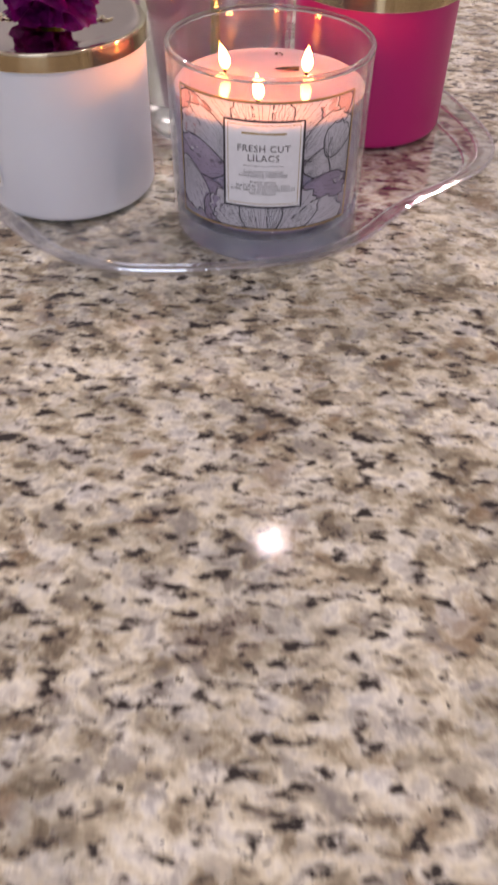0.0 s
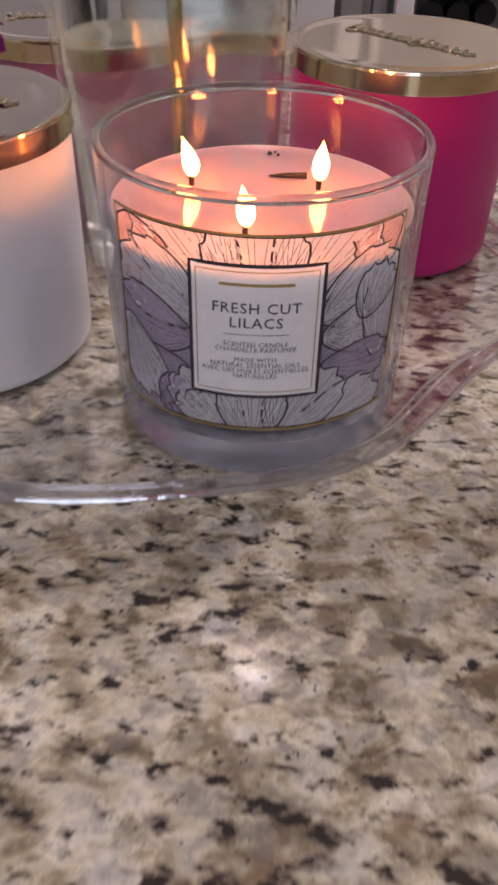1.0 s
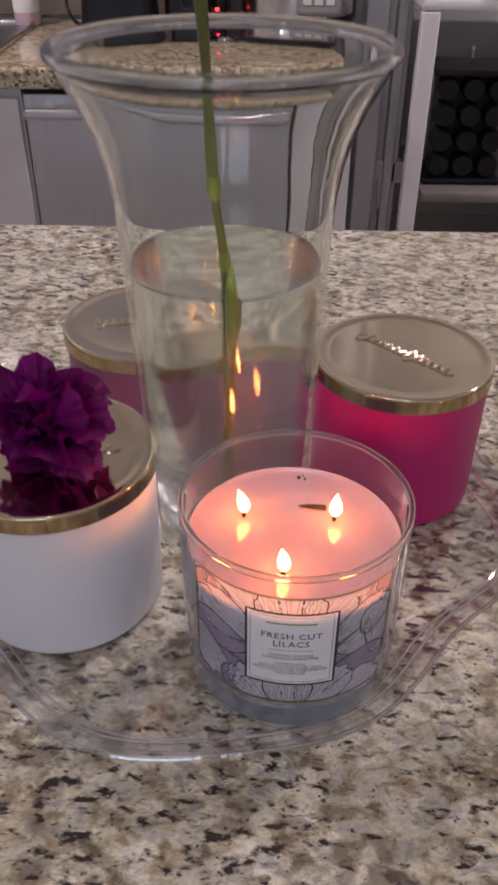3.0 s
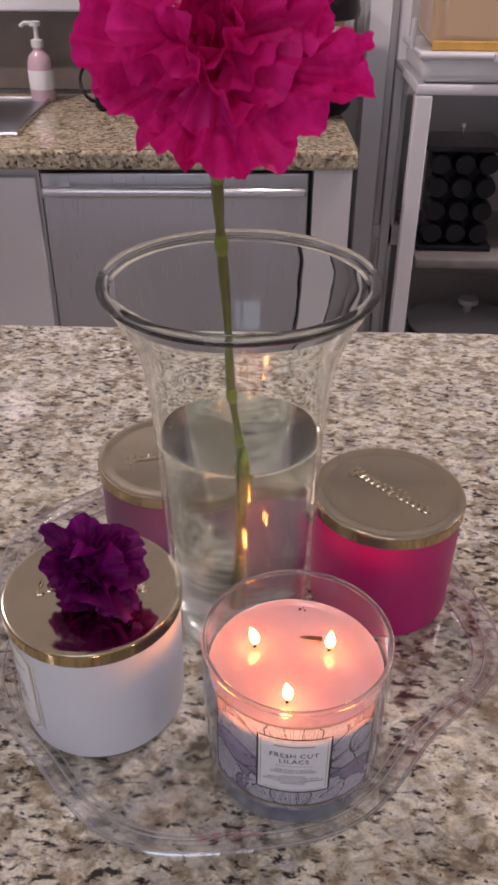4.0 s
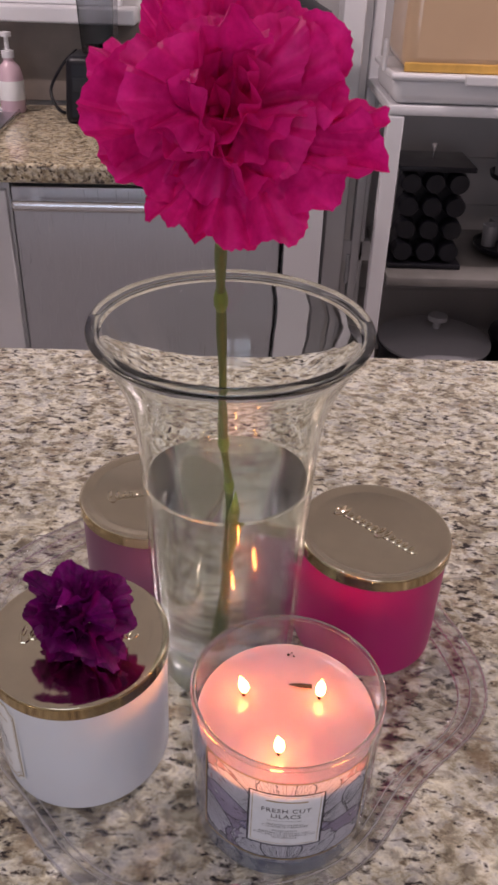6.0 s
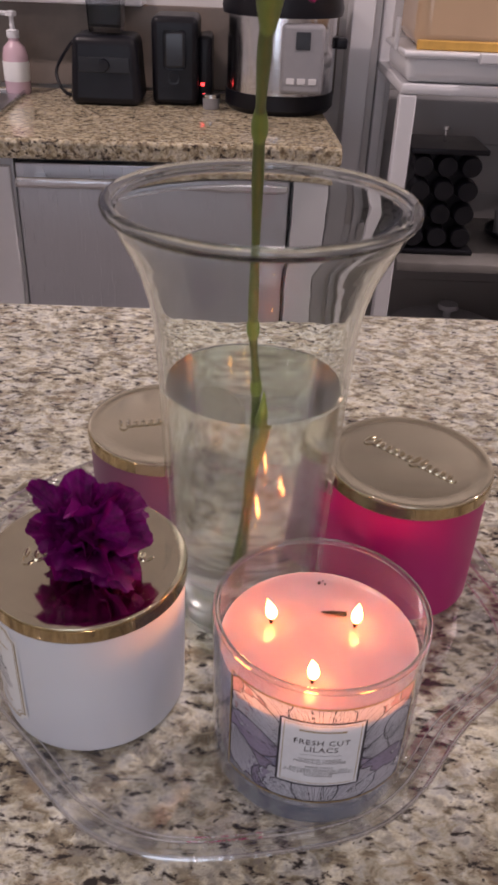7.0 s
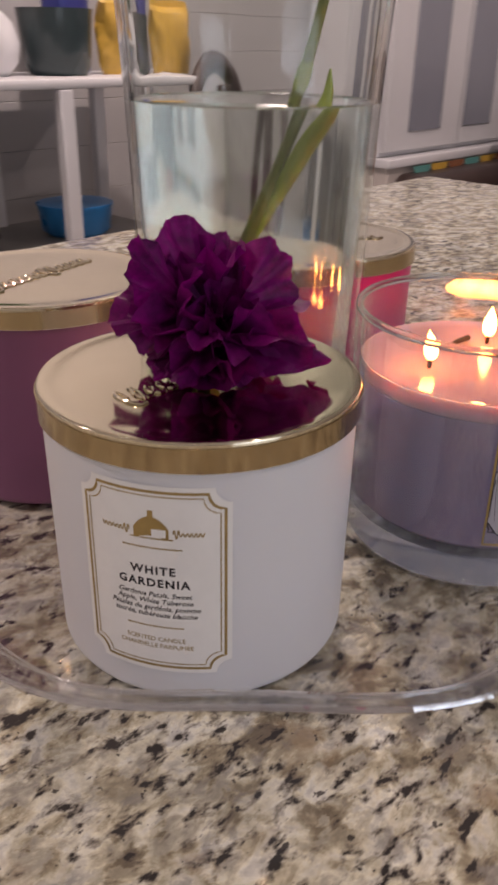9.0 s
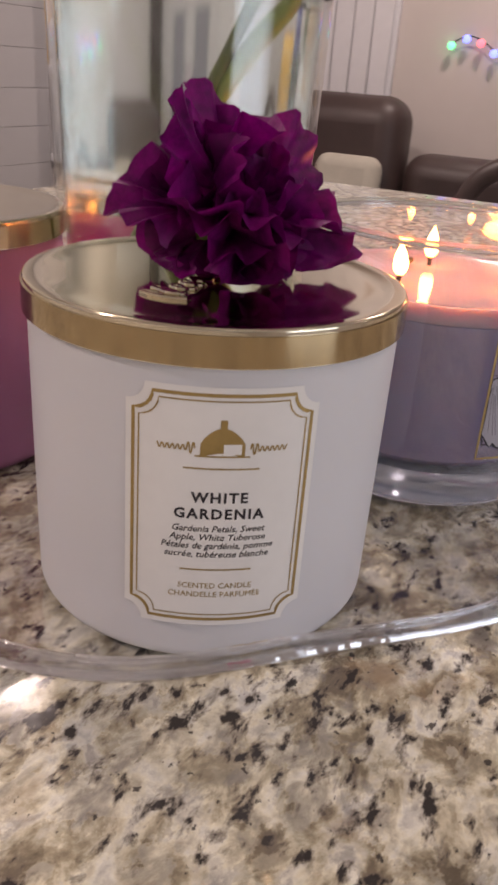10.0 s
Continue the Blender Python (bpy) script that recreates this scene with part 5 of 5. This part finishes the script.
bag("snack_bag", 1.150, 2.34, 0.13, 0.09, 0.30, M_BLUE, "navy blue snack bag standing on the shelf", 2)
bag("bread_bag", 1.270, 2.20, 0.24, 0.12, 0.20, M_YELLOW, "crumpled golden yellow bag standing on the shelf", 9)
bowl = thing("food_tub", pose(1.035, 2.20, FLOOR + 0.6155), "blue plastic tub with a white lid", "tub")
bowl.scale = (1.0, 1.0, 0.66)
part("tub", lathe([(0.0, 0.0), (0.075, 0.0), (0.092, 0.02), (0.100, 0.115), (0.0, 0.115)], 36), M_BLUE_BOWL, bowl)
part("lid", lathe([(0.0, 0.1155), (0.103, 0.1155), (0.103, 0.126), (0.04, 0.134), (0.0, 0.135)], 36), M_BLUE_BOWL, bowl)
part("knob", lathe([(0.0, 0.134), (0.02, 0.134), (0.022, 0.148), (0.0, 0.150)], 20), M_WHITE_PAINT, bowl)

# ---- living room side ----
glazed = thing("glazed_cabinet", pose(2.43, 2.150, FLOOR), "tall white cabinet with grey glass doors", "cabinet")
part("carcass", box(0.0, 1.06, 0.05, 0.345, 0.70, 2.05, 0.004), M_WHITE_PAINT, glazed)
for k in range(2):
    dr = part("door", box(0.005 + 0.53 * k, 0.525 + 0.53 * k, 0.024, 0.0495, 0.72, 2.04, 0.003), M_WHITE_PAINT, glazed)
    for j in range(2):
        part("pane", box(0.150 + 0.40 * k, 0.370 + 0.40 * k, 0.018, 0.0235, 0.79 + 0.62 * j, 1.33 + 0.62 * j), M_PANE, dr, "grey glass pane")
part("lower_body", box(0.0, 1.06, 0.0, 0.345, 0.0, 0.665, 0.004), M_WARM_WALL, glazed)
part("ledge", box(-0.02, 1.08, -0.02, 0.345, 0.666, 0.699, 0.006), M_WHITE_PAINT, glazed)
bunting = thing("bunting", pose(2.56, 2.123, FLOOR + 0.665), "teal, yellow and orange pennant bunting along the ledge", "bunting")
for k in range(7):
    bm = bmesh.new()
    v = [bm.verts.new(p) for p in ((0, 0, 0), (0.124, 0, 0), (0.062, -0.004, -0.11))]
    w = [bm.verts.new(p.co + Vector((0, 0.002, 0))) for p in v]
    bm.faces.new(v)
    bm.faces.new(w[::-1])
    for i in range(3):
        j = (i + 1) % 3
        bm.faces.new((v[i], w[i], w[j], v[j]))
    f = part("pennant", bm, (M_TEAL, M_YELLOW, M_TERRACOTTA)[k % 3], bunting, smooth=False)
    f.location = (0.0 + 0.128 * k, -0.004, 0.0)

EW = X1
blind = thing("window_2", pose(EW, 0, 0), "large window with white vertical blinds, drawn", "window", kind="structure")
part("frame", box(-0.03, -0.002, 1.50, 2.40, FLOOR + 0.60, 1.15, 0.003), M_WHITE_PAINT, blind)
slat = part("slat", box(-0.055, -0.045, 0.0, 0.085, FLOOR + 0.62, 1.12, 0.002), M_BLIND, blind)
slat.location = (0, 1.52, 0)
for k in range(1, 9):
    q = new("slat", slat.data)
    q.parent = blind
    q.location = (0, 1.52 + 0.09 * k, 0)
cur = thing("curtain", pose(EW - 0.115, 2.155, FLOOR), "dark brown curtain hanging in the corner", "curtain")
bm = bmesh.new()
cols = []
for i in range(41):
    y = -0.10 + 0.22 * i / 40
    x = 0.035 * math.sin(i * 0.95)
    cols.append([bm.verts.new((x * (1 + 0.3 * math.sin(z * 3)), y, z)) for z in (0.02, 0.6, 1.1, 1.6, 2.2)] )
for a, b in zip(cols, cols[1:]):
    for j in range(4):
        bm.faces.new((a[j], b[j], b[j + 1], a[j + 1]))
o = part("cloth", bm, M_CURTAIN, cur)
o.modifiers.new("thick", "SOLIDIFY").thickness = 0.004


def sofa():
    s = thing("sofa", pose(2.92, 1.41, FLOOR), "dark brown leather sofa with cushions", "sofa")
    part("seat", box(-0.45, 0.20, -0.75, 0.60, 0.08, 0.44, 0.06, 4), M_BROWN, s)
    part("backrest", box(0.18, 0.45, -0.12, 0.60, 0.08, 0.99, 0.11, 6), M_BROWN, s)
    part("backrest", box(0.20, 0.44, -0.75, -0.13, 0.08, 0.785, 0.09, 5), M_BROWN, s)
    part("armrest", box(-0.45, 0.40, 0.58, 0.80, 0.08, 0.64, 0.07, 5), M_BROWN, s)
    part("armrest", box(-0.45, 0.40, -0.96, -0.74, 0.08, 0.64, 0.07, 5), M_BROWN, s)


sofa()
for nm, x, y, m, lb in (("cushion", 2.98, 1.47, M_CUSHION, "cream cushion leaning on the sofa back"), ("cushion", 2.94, 1.70, M_TERRACOTTA, "orange cushion lying on the sofa seat")):
    c = thing(nm, pose(x, y, FLOOR + 0.44, 0, 12, 0), lb, "cushion")
    part("cover", box(-0.06, 0.06, -0.14, 0.14, 0.0, 0.33 if m is M_CUSHION else 0.27, 0.055, 5), m, c)


def dining_chair(x, y, turn):
    c = thing("dining_chair", pose(x, y, FLOOR, 0, 0, turn), "dark brown wooden dining chair with curved back", "chair", "dining chairs")
    part("seat", box(-0.21, 0.21, -0.21, 0.21, 0.43, 0.47, 0.012, 3), M_BROWN, c)
    for u in (-0.19, 0.19):
        for v in (-0.19, 0.19):
            part("leg", tube([(u, v, 0.0), (u * 0.97, v * 0.97, 0.43)], [0.014, 0.019], 10), M_BROWN, c)
    part("backrest", tube(spline([(-0.19, 0.19, 0.46), (-0.225, 0.23, 0.66), (-0.17, 0.26, 0.84), (0.0, 0.27, 0.90), (0.17, 0.26, 0.84), (0.225, 0.23, 0.66), (0.19, 0.19, 0.46)], 8), 0.026, 12), M_BROWN, c)
    part("splat", box(-0.05, 0.05, 0.215, 0.235, 0.47, 0.85, 0.004), M_BROWN, c)
    return c


dining_chair(1.51, 1.87, 20).scale = (0.9, 0.9, 1.16)
dining_chair(2.18, 0.62, 100)

# string of small coloured lights on the east wall
string = thing("string_lights", pose(EW - 0.02, 0, 0), "string of small green, blue and red party lights on the wall", "string lights")
pts = [(-0.005, 1.25 - 0.062 * i, 0.305 + 0.03 * math.sin(i * 1.3)) for i in range(12)]
part("wire", tube(spline(pts, 5), 0.0025, 6), M_BLACK, string)
BULB = [glow("bulb_green", (0.1, 1.0, 0.35), 2.2), glow("bulb_blue", (0.15, 0.2, 1.0), 3.0), glow("bulb_red", (1.0, 0.15, 0.2), 2.0)]
for i, p in enumerate(pts):
    bm = bmesh.new()
    bmesh.ops.create_uvsphere(bm, u_segments=10, v_segments=8, radius=0.017)
    part("bulb", bm, BULB[(0, 1, 2, 1)[i % 4]], string).location = (p[0] - 0.016, p[1], p[2] - 0.012)
